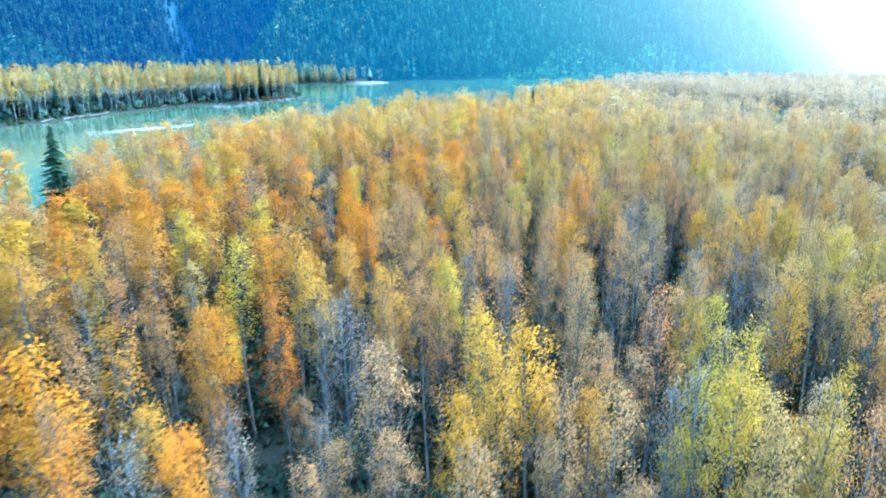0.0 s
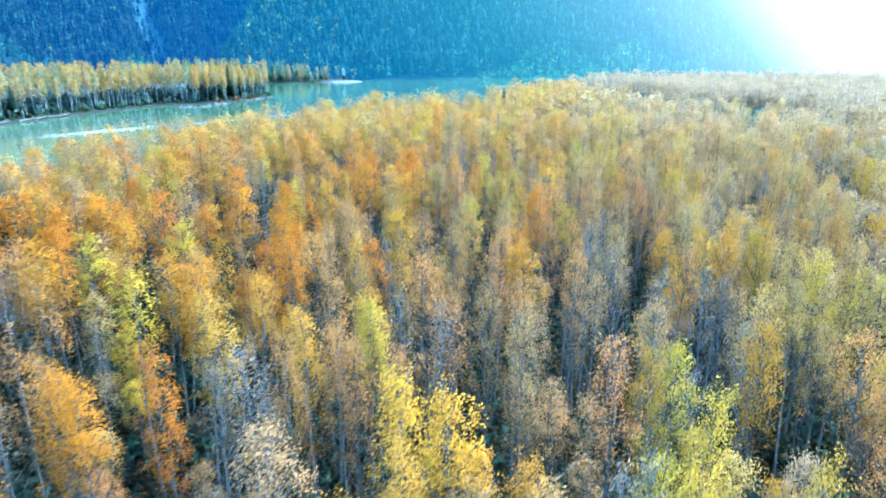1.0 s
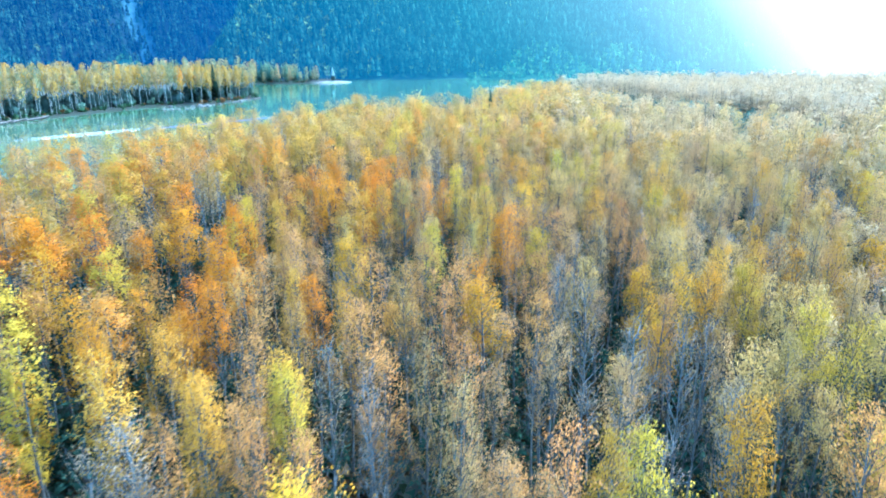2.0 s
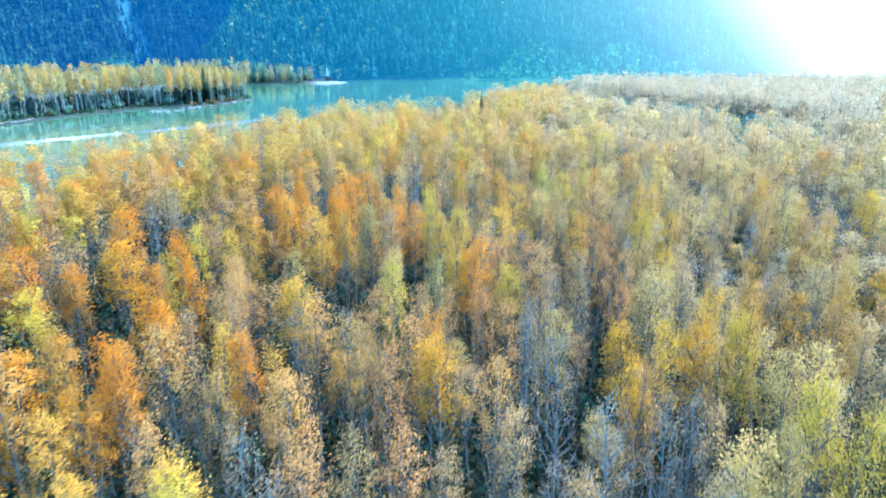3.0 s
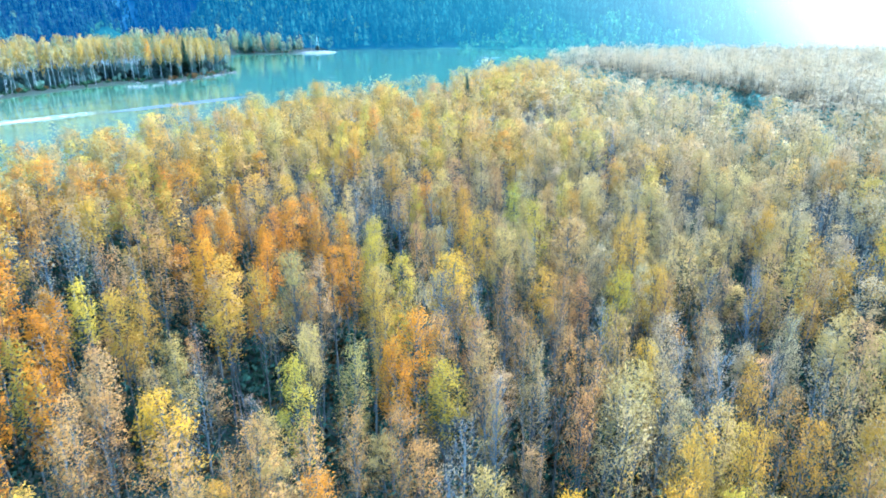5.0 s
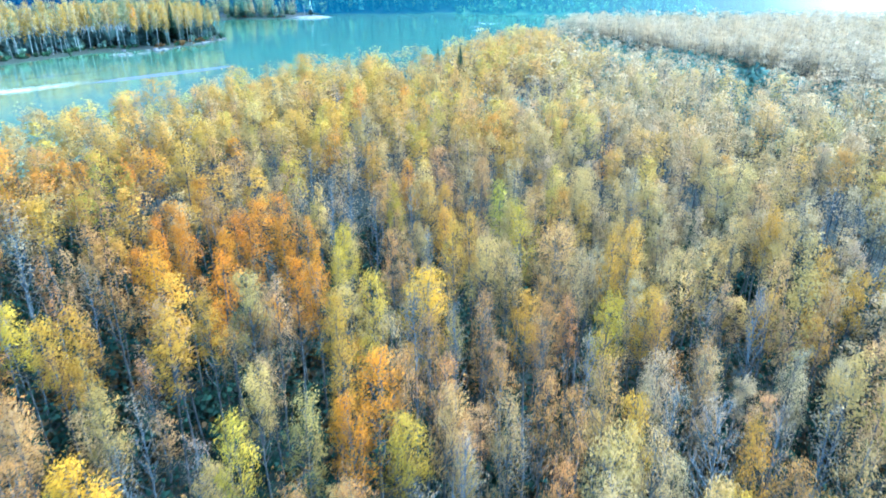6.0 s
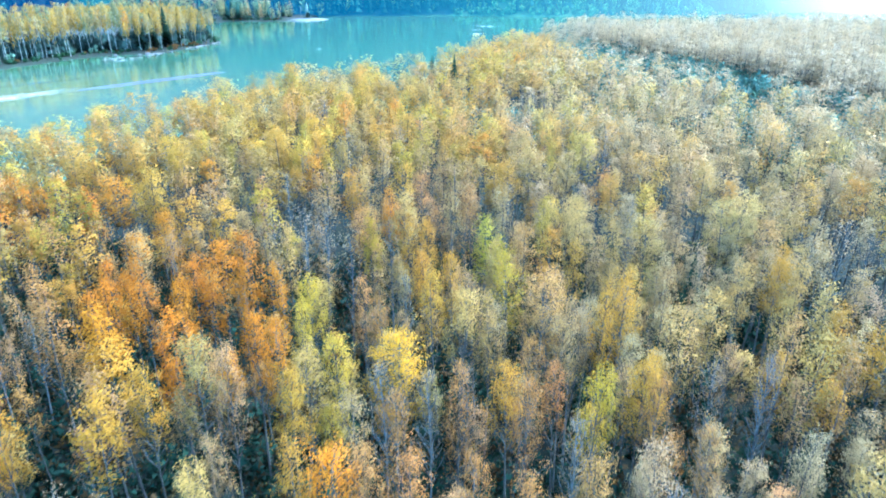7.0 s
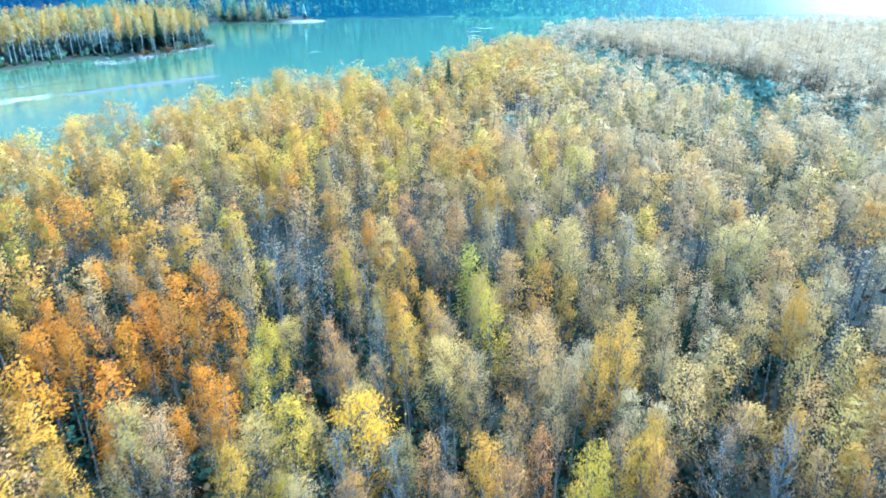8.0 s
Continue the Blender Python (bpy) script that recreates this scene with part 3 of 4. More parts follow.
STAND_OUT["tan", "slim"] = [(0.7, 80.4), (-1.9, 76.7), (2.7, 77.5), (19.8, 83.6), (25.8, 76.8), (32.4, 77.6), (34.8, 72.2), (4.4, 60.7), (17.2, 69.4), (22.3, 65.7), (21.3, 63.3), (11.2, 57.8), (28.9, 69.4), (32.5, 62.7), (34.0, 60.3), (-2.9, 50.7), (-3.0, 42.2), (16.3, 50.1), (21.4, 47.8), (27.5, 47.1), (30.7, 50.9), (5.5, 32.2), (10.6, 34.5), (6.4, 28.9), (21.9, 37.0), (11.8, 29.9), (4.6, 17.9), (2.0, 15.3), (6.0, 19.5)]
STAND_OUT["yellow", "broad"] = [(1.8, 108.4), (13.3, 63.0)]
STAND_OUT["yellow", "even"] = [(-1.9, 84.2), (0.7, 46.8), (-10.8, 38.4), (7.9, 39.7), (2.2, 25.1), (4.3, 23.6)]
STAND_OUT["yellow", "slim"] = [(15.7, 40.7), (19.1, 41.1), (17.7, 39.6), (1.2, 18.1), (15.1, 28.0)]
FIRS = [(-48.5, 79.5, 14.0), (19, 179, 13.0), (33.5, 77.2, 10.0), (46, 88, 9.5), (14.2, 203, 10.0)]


def beyond_slough(x, y):
    return y > 100 and x > 40 and float(along(x, y, SLOUGH)) < 0


def plant_near_wood():
    """Where each tree of the near bank stands, its colour and its size: the ones that stand out first, the rest strewn between them."""
    rng = np.random.default_rng(21)
    trees, cells = [], {}

    def free(x, y, gap):
        i, j = int(x // 3), int(y // 3)
        return all((x - p[0]) ** 2 + (y - p[1]) ** 2 > gap * gap for a in (-1, 0, 1) for b in (-1, 0, 1) for p in cells.get((i + a, j + b), ()))

    def plant(x, y, colour, size, girth):
        cells.setdefault((int(x // 3), int(y // 3)), []).append((x, y))
        trees.append((x, y, colour, size, girth))

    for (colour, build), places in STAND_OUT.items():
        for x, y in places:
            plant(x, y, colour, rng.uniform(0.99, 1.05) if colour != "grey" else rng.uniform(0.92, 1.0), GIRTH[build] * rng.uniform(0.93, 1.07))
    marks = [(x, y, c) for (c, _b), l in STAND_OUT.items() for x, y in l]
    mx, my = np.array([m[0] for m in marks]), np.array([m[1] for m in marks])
    n = 60000
    X, Y = rng.uniform(-75, 270, n), rng.uniform(-12, 345, n)
    keep = (along(X, Y, NEAR_BANK) > 1.5) & (np.abs(np.arctan2(X - 8, Y + 14)) < 0.72)
    slough = np.abs(along(X, Y, SLOUGH))
    keep &= ~((slough < np.interp(Y, [110, 150, 175, 198, 230, 290, 310], [10, 18, 24, 26, 19, 10, 5]) + 6.0 * wobble(X, Y, 14.0, 4.0)) & (rng.random(n) > 0.04))
    keep &= ~(np.abs(along(X, Y, GLADE)) < 6.0 + 2.0 * wobble(X, Y, 9.0, 2.0))
    for fx, fy, _h in FIRS:
        keep &= np.hypot(X - fx, Y - fy) > (4.5 if fx < -40 else 2.2)
    # an open strip before the large fir on the bank
    ux, uy = 0.52, -0.854
    a = (X - FIRS[0][0]) * ux + (Y - FIRS[0][1]) * uy
    keep &= ~((a > -3) & (a < 30) & (np.abs((X - FIRS[0][0]) * uy - (Y - FIRS[0][1]) * ux) < 2.6))
    for x, y in zip(X[keep], Y[keep]):
        far = math.hypot(x - 9, y - 20)
        d = np.hypot(mx - x, my - y)
        k = int(np.argmin(d))
        among = d[k] < 3.5 and y < 105
        if not free(x, y, ((1.9 if x < 8 else 1.6) if among else 1.4 if rng.random() < 0.35 else 1.95) + 0.0065 * max(0, far - 60)):
            continue
        field = noise.noise((x / 16, y / 16, 1.5)) + 0.5 * noise.noise((x / 6, y / 6, 7.5))
        east = np.clip((x - 0.22 * y + 8) / 32, 0, 1)
        beyond = beyond_slough(x, y)
        # fewer warm colours with distance: haze put into the choice of colour
        back = 0.09 * np.clip((y - 85) / 40, 0, 1)
        if beyond:
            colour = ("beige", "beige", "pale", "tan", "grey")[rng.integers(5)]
        # more beige eastward: straw-coloured trees, plus glare veil put into the colour
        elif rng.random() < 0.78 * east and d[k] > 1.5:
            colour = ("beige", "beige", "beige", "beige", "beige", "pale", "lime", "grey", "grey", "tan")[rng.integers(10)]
        elif d[k] < 4.5 and rng.random() < 0.27:
            colour = marks[k][2]
        else:
            u = rng.random() + 0.30 * field
            if u < 0.23 - 0.22 * east - back:
                colour = "orange"
            elif u < 0.44 - 0.32 * east - back:
                colour = "yellow"
            elif u < 0.56 - 0.24 * east - 0.7 * back:
                colour = "lime"
            elif u < 0.84 - 0.06 * east:
                colour = "pale" if rng.random() < 0.35 + 0.3 * east else "tan"
            elif u < 0.94 - 0.14 * math.exp(-((east - 0.55) / 0.25) ** 2):
                colour = "tan"
            else:
                colour = "grey"
        if among:
            # lesser trees between the large ones take after them, thinner and duller
            near = marks[k][2]
            u = rng.random()
            colour = near if u < 0.45 else {"orange": "rust", "yellow": "gold", "gold": "tan", "rust": "tan", "lime": "pale"}.get(near, "tan") if u < 0.92 else "grey"
            if x > 18 and colour in ("tan", "grey") and rng.random() < 0.6:
                colour = "beige"
        elif colour == "yellow" and rng.random() < 0.6:
            colour = "gold"
        elif colour == "tan" and rng.random() < 0.55 * (1 - east):
            colour = "rust"
        if y > 85 and colour in ("orange", "rust") and rng.random() < min(0.85, (y - 85) / 30):
            colour = ("gold", "gold", "pale", "yellow")[rng.integers(4)]
        wet = y > 100 and x > 40 and abs(float(along(x, y, SLOUGH))) < 15
        size = rng.uniform(0.45, 0.75) if wet else rng.uniform(0.5, 0.82) + (0.12 if x > 18 else 0.0) if among else rng.uniform(0.74, 1.04) if beyond else rng.uniform(0.72, 1.04) if y < 300 else rng.uniform(0.85, 1.1)
        plant(x, y, colour, size, rng.uniform(0.62, 0.9) if among else rng.uniform(0.75, 1.2))
    return trees


def tree_colour(colour, x, y, rng):
    c = np.array(COLOURS[colour])
    c = c * rng.uniform(0.82, 1.15) * (1 + rng.normal(0, 0.035, 3))
    return np.clip(c, 0.02, 0.8)


def templates(limbs, twigs, leaves, size, sides, drawn=99, spread=0.15, lower=0.0):
    """Tree shapes at one level of detail: full, domed, thin and bare crowns, a metre in radius, and the low broad crowns beyond the slough."""
    made = {}
    for kind, share, seeds, start, more, leafy, steep in (("full", 1.0, 6, 0.50, 1.0, 0.12, (1.2, 2.1)), ("dome", 1.5, 4, 0.53, 1.25, 0.10, (1.1, 1.8)), ("thin", 0.78, 5, 0.44, 1.1, 0.20, (1.3, 2.3)), ("bare", 0.25, 4, 0.38, 1.4, 0.2, (1.2, 2.0)), ("low", 2.2, 4, 0.22, 1.0, -0.2, (1.0, 1.8))):
        made[kind] = [poplar(100 + 7 * k + len(kind) * 31 + ord(kind[0]), 12.1, 1.0, start - lower + 0.025 * k, int(limbs * more), int(round(twigs * (1.8 if kind == "bare" else 1.3 if kind == "thin" else 1.0))), max(4, int(leaves * share)),
                             size * (0.8 if kind in ("low", "dome") else 0.92 if kind == "thin" else 1.0), sides, drawn if kind != "bare" else 99, leafy + 0.03 * k, spread=spread if kind != "low" else 0.3, steep=steep) for k in range(seeds)]
    return made


KIND = {"beige": "full", "orange": "full", "yellow": "full", "gold": "full", "lime": "full", "pale": "full", "tan": "thin", "rust": "thin", "grey": "bare"}
GIRTH = {"slim": 0.74, "even": 1.0, "broad": 1.36}


def near_wood():
    rng = np.random.default_rng(8)
    trees = plant_near_wood()
    # the stretch of wood that the flight passes closest
    ax, ay, bx, by = 3, 22, 17, 60

    def off(x, y):
        u = min(1, max(0, ((x - ax) * (bx - ax) + (y - ay) * (by - ay)) / ((bx - ax) ** 2 + (by - ay) ** 2)))
        return math.hypot(x - ax - u * (bx - ax), y - ay - u * (by - ay))

    behind = []
    for x, y in zip(rng.uniform(-75, 95, 5200), rng.uniform(-85, 110, 5200)):
        if abs(math.atan2(x - 8, y + 14)) >= 0.72 and all((x - a) ** 2 + (y - b) ** 2 > 7 for a, b, *_ in behind[-300:]) and len(behind) < 800:
            behind.append((x, y, ("pale", "yellow", "orange", "tan", "lime")[rng.integers(5)], rng.uniform(0.75, 1.05), 1.2))
    inside = along([p[0] for p in behind], [p[1] for p in behind], NEAR_BANK) > 2
    behind = [p for p, ok in zip(behind, inside) if ok]
    trees.sort(key=lambda p: off(p[0], p[1]))
    trees += behind
    heights = ground_height(np.array([p[0] for p in trees]), np.array([p[1] for p in trees]))
    fine = templates(30, 1, 4500, 0.049, (6, 3, 3), spread=0.13)
    middle = templates(24, 0, 2000, 0.074, (4, 3, 3), 8, spread=0.16)
    third = templates(20, 0, 1000, 0.108, (3, 3, 3), 5, spread=0.19)
    light = templates(16, 0, 450, 0.152, (3, 3, 3), 3, spread=0.23, lower=0.08)
    small = templates(12, 0, 185, 0.225, (3, 3, 3), 1, spread=0.28, lower=0.1)
    rough = templates(8, 0, 50, 0.38, (3, 3, 3), 1, spread=0.22)
    firsts = {}
    close, mid, far = Woods(), Woods(), Woods()
    for i, (x, y, colour, size, girth) in enumerate(trees):
        kind = "dome" if girth > 1.2 and KIND[colour] == "full" and i < len(trees) - len(behind) else KIND[colour]
        turn, z = rng.uniform(0, 6.28), float(heights[i]) - 0.15
        tall = size * rng.uniform(0.96, 1.04)
        wide = 1.34 * girth
        c = tree_colour(colour, x, y, rng)
        d = off(x, y)
        wide *= 1.0 + (0.4 if y > 105 else 0.2) * min(1.0, max(0.0, (d - 50) / 60))
        if i < 300:
            k = int(rng.integers(len(fine[kind])))
            m = Matrix.Translation((x, y, z)) @ Matrix.Rotation(turn, 4, "Z") @ Matrix.Diagonal((wide, wide, tall, 1))
            if (kind, k) not in firsts:
                root = new("poplar_tree" if kind != "bare" else "bare_tree")
                trunk, limbs, crown = fine[kind][k]
                bark = PALE_BARK if kind == "bare" else BARK
                part("trunk", mesh_of("trunk", *trunk, [bark]), root, "slim grey trunk")
                part("branch", mesh_of("branch", *limbs, [bark]), root, "thin grey branches")
                part("crown", mesh_of("crown", *crown, [LEAF_ONE], outward=outward_of(crown[0])), root)
                firsts[kind, k] = root
                root.matrix_basis = m
                made = root
                firsts[kind, k, "m"] = m
            else:
                root = firsts[kind, k]
                made = copy_thing(root, m @ Matrix.Diagonal((1 / root.scale[0], 1 / root.scale[1], 1 / root.scale[2], 1)))
            tagged(made, WORDS[colour], "tree", "trees of the near woodland")
            for o in made.children:
                if o.name.startswith("crown"):
                    o.color = (*c, 1)
            continue
        ahead = y > 12 and -0.78 * y + 0.5 < x < max(2.7 + 0.64 * y, 0.7 * y - 9)
        level, woods = (rough, far) if i >= len(trees) - len(behind) or not ahead else (middle, close) if d < 31 else (third, mid) if d < 60 else (light, mid) if d < 108 else (small, far)
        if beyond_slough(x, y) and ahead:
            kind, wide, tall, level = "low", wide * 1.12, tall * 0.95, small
            # pale crowns beyond the slough, with distance haze in the tint
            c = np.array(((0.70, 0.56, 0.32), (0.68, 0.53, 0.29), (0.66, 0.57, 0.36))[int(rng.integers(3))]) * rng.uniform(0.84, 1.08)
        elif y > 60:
            # leaf colour drawn towards straw inland and upriver: haze painted into it
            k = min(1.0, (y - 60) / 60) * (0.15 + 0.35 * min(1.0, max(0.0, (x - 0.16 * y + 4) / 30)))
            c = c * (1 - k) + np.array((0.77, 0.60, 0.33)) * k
        trunk, limbs, crown = level[kind][int(rng.integers(len(level[kind])))]
        s = np.array((wide, wide, tall))
        wood = 2 if kind == "bare" else 1
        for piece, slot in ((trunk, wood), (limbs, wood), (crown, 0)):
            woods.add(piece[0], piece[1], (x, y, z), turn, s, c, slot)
    close.put("close_woodland", [LEAF_MANY, BARK, PALE_BARK], "dense young poplar woodland in yellow and orange leaf", "woodland")
    mid.put("middle_woodland", [LEAF_MANY, BARK, PALE_BARK], "dense autumn poplar woodland fading to straw and tan", "woodland")
    far.put("distant_woodland", [LEAF_MANY, BARK, PALE_BARK], "distant autumn woodland by the river bend, paled with painted haze", "woodland")


near_wood()


def undergrowth():
    """Low green and brown shrubs under the trees, along the banks and in the slough."""
    rng = np.random.default_rng(31)
    shrubs = []
    for k in range(12):
        n = 46 if k < 6 else 34
        p = rng.normal(0, 1, (n, 3))
        p = p / np.linalg.norm(p, axis=1)[:, None] * rng.uniform(0.55, 1, (n, 1)) * (0.8, 0.8, 0.75) + (0, 0, 0.7)
        shrubs.append(leaves_at(rng, p, 0.22 if k < 6 else 0.18))
    woods = Woods()
    n = 13000
    X = np.concatenate([rng.uniform(-62, 110, n), rng.uniform(-30, 52, 7600)])
    Y = np.concatenate([rng.uniform(6, 310, n), rng.uniform(12, 100, 7600)])
    bank, slough, glade = along(X, Y, NEAR_BANK), np.abs(along(X, Y, SLOUGH)), np.abs(along(X, Y, GLADE))
    H = ground_height(X, Y)
    for x, y, b, s, g, h in zip(X, Y, bank, slough, glade, H):
        wet, edge, under = s < 26 or g < 7, b < 6, 12 < y < 100 and -30 < x < 52
        if b < 0.3 or rng.random() > (0.75 if wet else 0.9 if edge else 0.8 if under else 0.09):
            continue
        if wet:
            colour, size = np.array((0.16, 0.30, 0.23)) * rng.uniform(0.6, 1.4), rng.uniform(1.4, 4.2)
        elif edge:
            colour, size = np.array(TAN if rng.random() < 0.5 else YELLOW if rng.random() < 0.4 else (0.20, 0.20, 0.08)) * rng.uniform(0.6, 1.0), rng.uniform(1.5, 3.6)
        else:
            # green and brown shrubs, with the teal of shaded gaps in their colour
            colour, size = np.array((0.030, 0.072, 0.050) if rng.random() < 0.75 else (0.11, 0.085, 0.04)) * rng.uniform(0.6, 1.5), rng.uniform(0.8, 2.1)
        v, t = shrubs[rng.integers(6) + (0 if wet or edge else 6)]
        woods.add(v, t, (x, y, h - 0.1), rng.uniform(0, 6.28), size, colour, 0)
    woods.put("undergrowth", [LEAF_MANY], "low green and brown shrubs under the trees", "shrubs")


undergrowth()


def fir(x, y, z, height, seed, colour=(0.035, 0.075, 0.04), label="single dark green conifer among autumn trees", radius=0.17, name="fir_tree"):
    rng = np.random.default_rng(seed)
    root = new(name)
    root.location = (x, y, z)
    v, t = tube([(0, 0, 0), (0, 0, height * 0.5), (0, 0, height * 0.97)], [height * 0.014, height * 0.009, 0.01], 6)
    part("trunk", mesh_of("trunk", v, t, [BARK]), root)
    v, t = conifer(rng, height, height * radius, 22, 10)
    c = part("crown", mesh_of("crown", v, t, [NEEDLE], outward=outward_of(v)), root)
    c.color = (*colour, 1)
    return tagged(root, label, "conifer", "conifers by the river")


for k, (x, y, h) in enumerate(FIRS):
    fir(x, y, 0.8, h, 40 + k, radius=0.24 if k == 0 else 0.17)

# ================= the far bank =================
def far_bank():
    rng = np.random.default_rng(12)
    line = FAR_BANK[4:18]
    tall = [poplar(300 + k, 16.2, 1.3 + 0.17 * k, 0.38 + 0.03 * k, 16, 0, 260, 0.40, (5, 3, 3), 6, 0.12, spread=0.2) for k in range(6)]
    woods = Woods()
    front = []
    n = 9000
    X, Y = rng.uniform(-300, -80, n), rng.uniform(120, 420, n)
    inland = -along(X, Y, FAR_BANK)
    cells = {}
    order = np.argsort(inland)
    for i in order:
        x, y, d = X[i], Y[i], inland[i]
        if d < 3.0 or d > 55 or Y[i] < 150:
            continue
        gap = 1.75 if d < 9 else 2.4 if d < 14 else 3.8
        key = (int(x // 4.5), int(y // 4.5))
        if any((x - p) ** 2 + (y - q) ** 2 < gap * gap for a in (-1, 0, 1) for b in (-1, 0, 1) for p, q in cells.get((key[0] + a, key[1] + b), ())):
            continue
        cells.setdefault(key, []).append((x, y))
        u = rng.random()
        c = np.array((0.74, 0.49, 0.09) if u < 0.42 else ORANGE if u < 0.45 else (0.66, 0.52, 0.20) if u < 0.80 else (0.36, 0.40, 0.18)) * rng.uniform(0.8, 1.1)
        size = rng.uniform(0.88, 1.13) if d > 8 else rng.uniform(0.70, 1.08)
        size *= 1.0 if y < 330 else 0.85
        shape = int(rng.integers(6))
        if d < 9 and y > 195 and len(front) < 210:
            front.append((x, y, shape, size, c))
            continue
        for piece, slot in zip(tall[shape], (1, 1, 0)):
            woods.add(piece[0], piece[1], (x, y, 0.8), rng.uniform(0, 6.28), size, c, slot)
    woods.put("far_bank_woodland", [LEAF_MANY, BIRCH], "tall golden poplar woodland on the opposite bank", "woodland")
    firsts = {}
    for x, y, k, size, c in front:
        m = Matrix.Translation((x, y, 0.5)) @ Matrix.Rotation(rng.uniform(0, 6.28), 4, "Z") @ Matrix.Rotation(rng.normal(0, 0.035), 4, "X") @ Matrix.Scale(size, 4)
        if k not in firsts:
            root = new("tall_poplar_tree")
            for name, piece, mat in zip(("trunk", "branch", "crown"), tall[k], (BIRCH, BIRCH, LEAF_ONE)):
                part(name, mesh_of(name, *piece, [mat], outward=outward_of(piece[0])), root, "bare pale trunk" if name == "trunk" else "")
            root.matrix_basis = m
            firsts[k] = made = root
        else:
            made = copy_thing(firsts[k], m @ Matrix.Scale(1 / firsts[k].scale[0], 4))
        tagged(made, "tall poplar with pale bare trunk and yellow top", "tree", "poplars along the opposite bank")
        for o in made.children:
            if o.name.startswith("crown"):
                o.color = (*c, 1)
    # dark conifers where the bank juts into the river
    for k, (x, y, h) in enumerate(((-101, 318, 15), (-98, 325, 17), (-104, 313, 13), (-95, 333, 14), (-108, 322, 16), (-150, 222, 15), (-146, 238, 12))):
        fir(x, y, 0.5, h, 70 + k, label="dark green conifer on the opposite bank", radius=0.22)


far_bank()


def far_bank_shrubs():
    """A ragged green and rusty fringe along the opposite bank."""
    rng = np.random.default_rng(17)
    p = rng.normal(0, 1, (5, 44, 3))
    p = p / np.linalg.norm(p, axis=2)[..., None] * rng.uniform(0.4, 1, (5, 44, 1)) * (1.0, 1.0, 0.7) + (0, 0, 0.6)
    shrubs = [leaves_at(rng, q, 0.5) for q in p]
    woods = Woods()
    X, Y = rng.uniform(-190, -78, 12000), rng.uniform(150, 545, 12000)
    D, H = -along(X, Y, FAR_BANK), ground_height(X, Y)
    for x, y, d, h in zip(X, Y, D, H):
        if not 0.8 < d < 24 or (y > 495 and x > -88):
            continue
        v, t = shrubs[rng.integers(5)]
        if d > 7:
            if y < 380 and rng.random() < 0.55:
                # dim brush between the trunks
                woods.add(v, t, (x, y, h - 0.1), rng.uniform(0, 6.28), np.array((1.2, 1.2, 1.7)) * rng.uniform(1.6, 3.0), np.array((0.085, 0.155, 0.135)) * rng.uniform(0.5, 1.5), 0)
            continue
        if d > 4.5:
            if rng.random() < 0.25:
                woods.add(v, t, (x, y, h - 0.1), rng.uniform(0, 6.28), np.array((1, 1, 1.5)) * rng.uniform(0.8, 1.9), np.array((0.16, 0.27, 0.19)) * rng.uniform(0.5, 1.4), 0)
            continue
        if rng.random() < 0.12:
            continue
        tip = 300 < y < 345 and x > -104
        colour = np.array((0.22, 0.14, 0.05) if (rng.random() < (0.6 if tip else 0.12)) else (0.075, 0.17, 0.085)) * rng.uniform(0.6, 1.4)
        woods.add(v, t, (x, y, h - 0.1), rng.uniform(0, 6.28), rng.uniform(0.4, 0.95) * (1.0 if d < 2.5 else 1.3), colour, 0)
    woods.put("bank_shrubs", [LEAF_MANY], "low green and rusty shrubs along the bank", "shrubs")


far_bank_shrubs()


def second_wood():
    """The low mixed wood behind the bay, with the pale tree and the pole on the gravel spit in front of it."""
    rng = np.random.default_rng(19)
    shapes = [poplar(500 + k, 14.0, 1.9 + 0.2 * k, 0.22, 12, 0, 170, 0.62, (4, 3, 3), 3, 0.0, spread=0.24) for k in range(4)]
    firsts = {}
    for k in range(240):
        x = rng.uniform(-205, -84)
        y = rng.uniform(500, 534) if x > -135 else rng.uniform(440, 520)
        if x > -140 and y < 501:
            continue
        size = rng.uniform(0.55, 1.2) * np.interp(x, [-140, -84], [1.05, 0.6])
        # distance haze is put into these colours: lighter needles, teal-olive leaves
        u = rng.random()
        if u < 0.22:
            fir(x, y, 0.6, 15 * size, 200 + k, colour=(0.09, 0.20, 0.14), label="conifer in the wood behind the bay, lightened with painted haze", radius=0.19)
            continue
        c = np.array((0.26, 0.38, 0.22) if u < 0.58 else (0.56, 0.52, 0.22) if u < 0.92 else (0.66, 0.46, 0.2)) * rng.uniform(0.85, 1.15)
        j = int(rng.integers(4))
        m = Matrix.Translation((x, y, 0.6)) @ Matrix.Rotation(rng.uniform(0, 6.28), 4, "Z") @ Matrix.Scale(size, 4)
        if j not in firsts:
            root = new("riverside_tree")
            for name, piece, mat in zip(("trunk", "branch", "crown"), shapes[j], (BARK, BARK, LEAF_ONE)):
                part(name, mesh_of(name, *piece, [mat], outward=outward_of(piece[0])), root)
            root.matrix_basis = m
            firsts[j] = made = root
        else:
            made = copy_thing(firsts[j], m @ Matrix.Scale(1 / firsts[j].scale[0], 4))
        tagged(made, "leafy green tree turning yellow behind the bay", "tree", "trees behind the bay")
        for o in made.children:
            if o.name.startswith("crown"):
                o.color = (*c, 1)


second_wood()


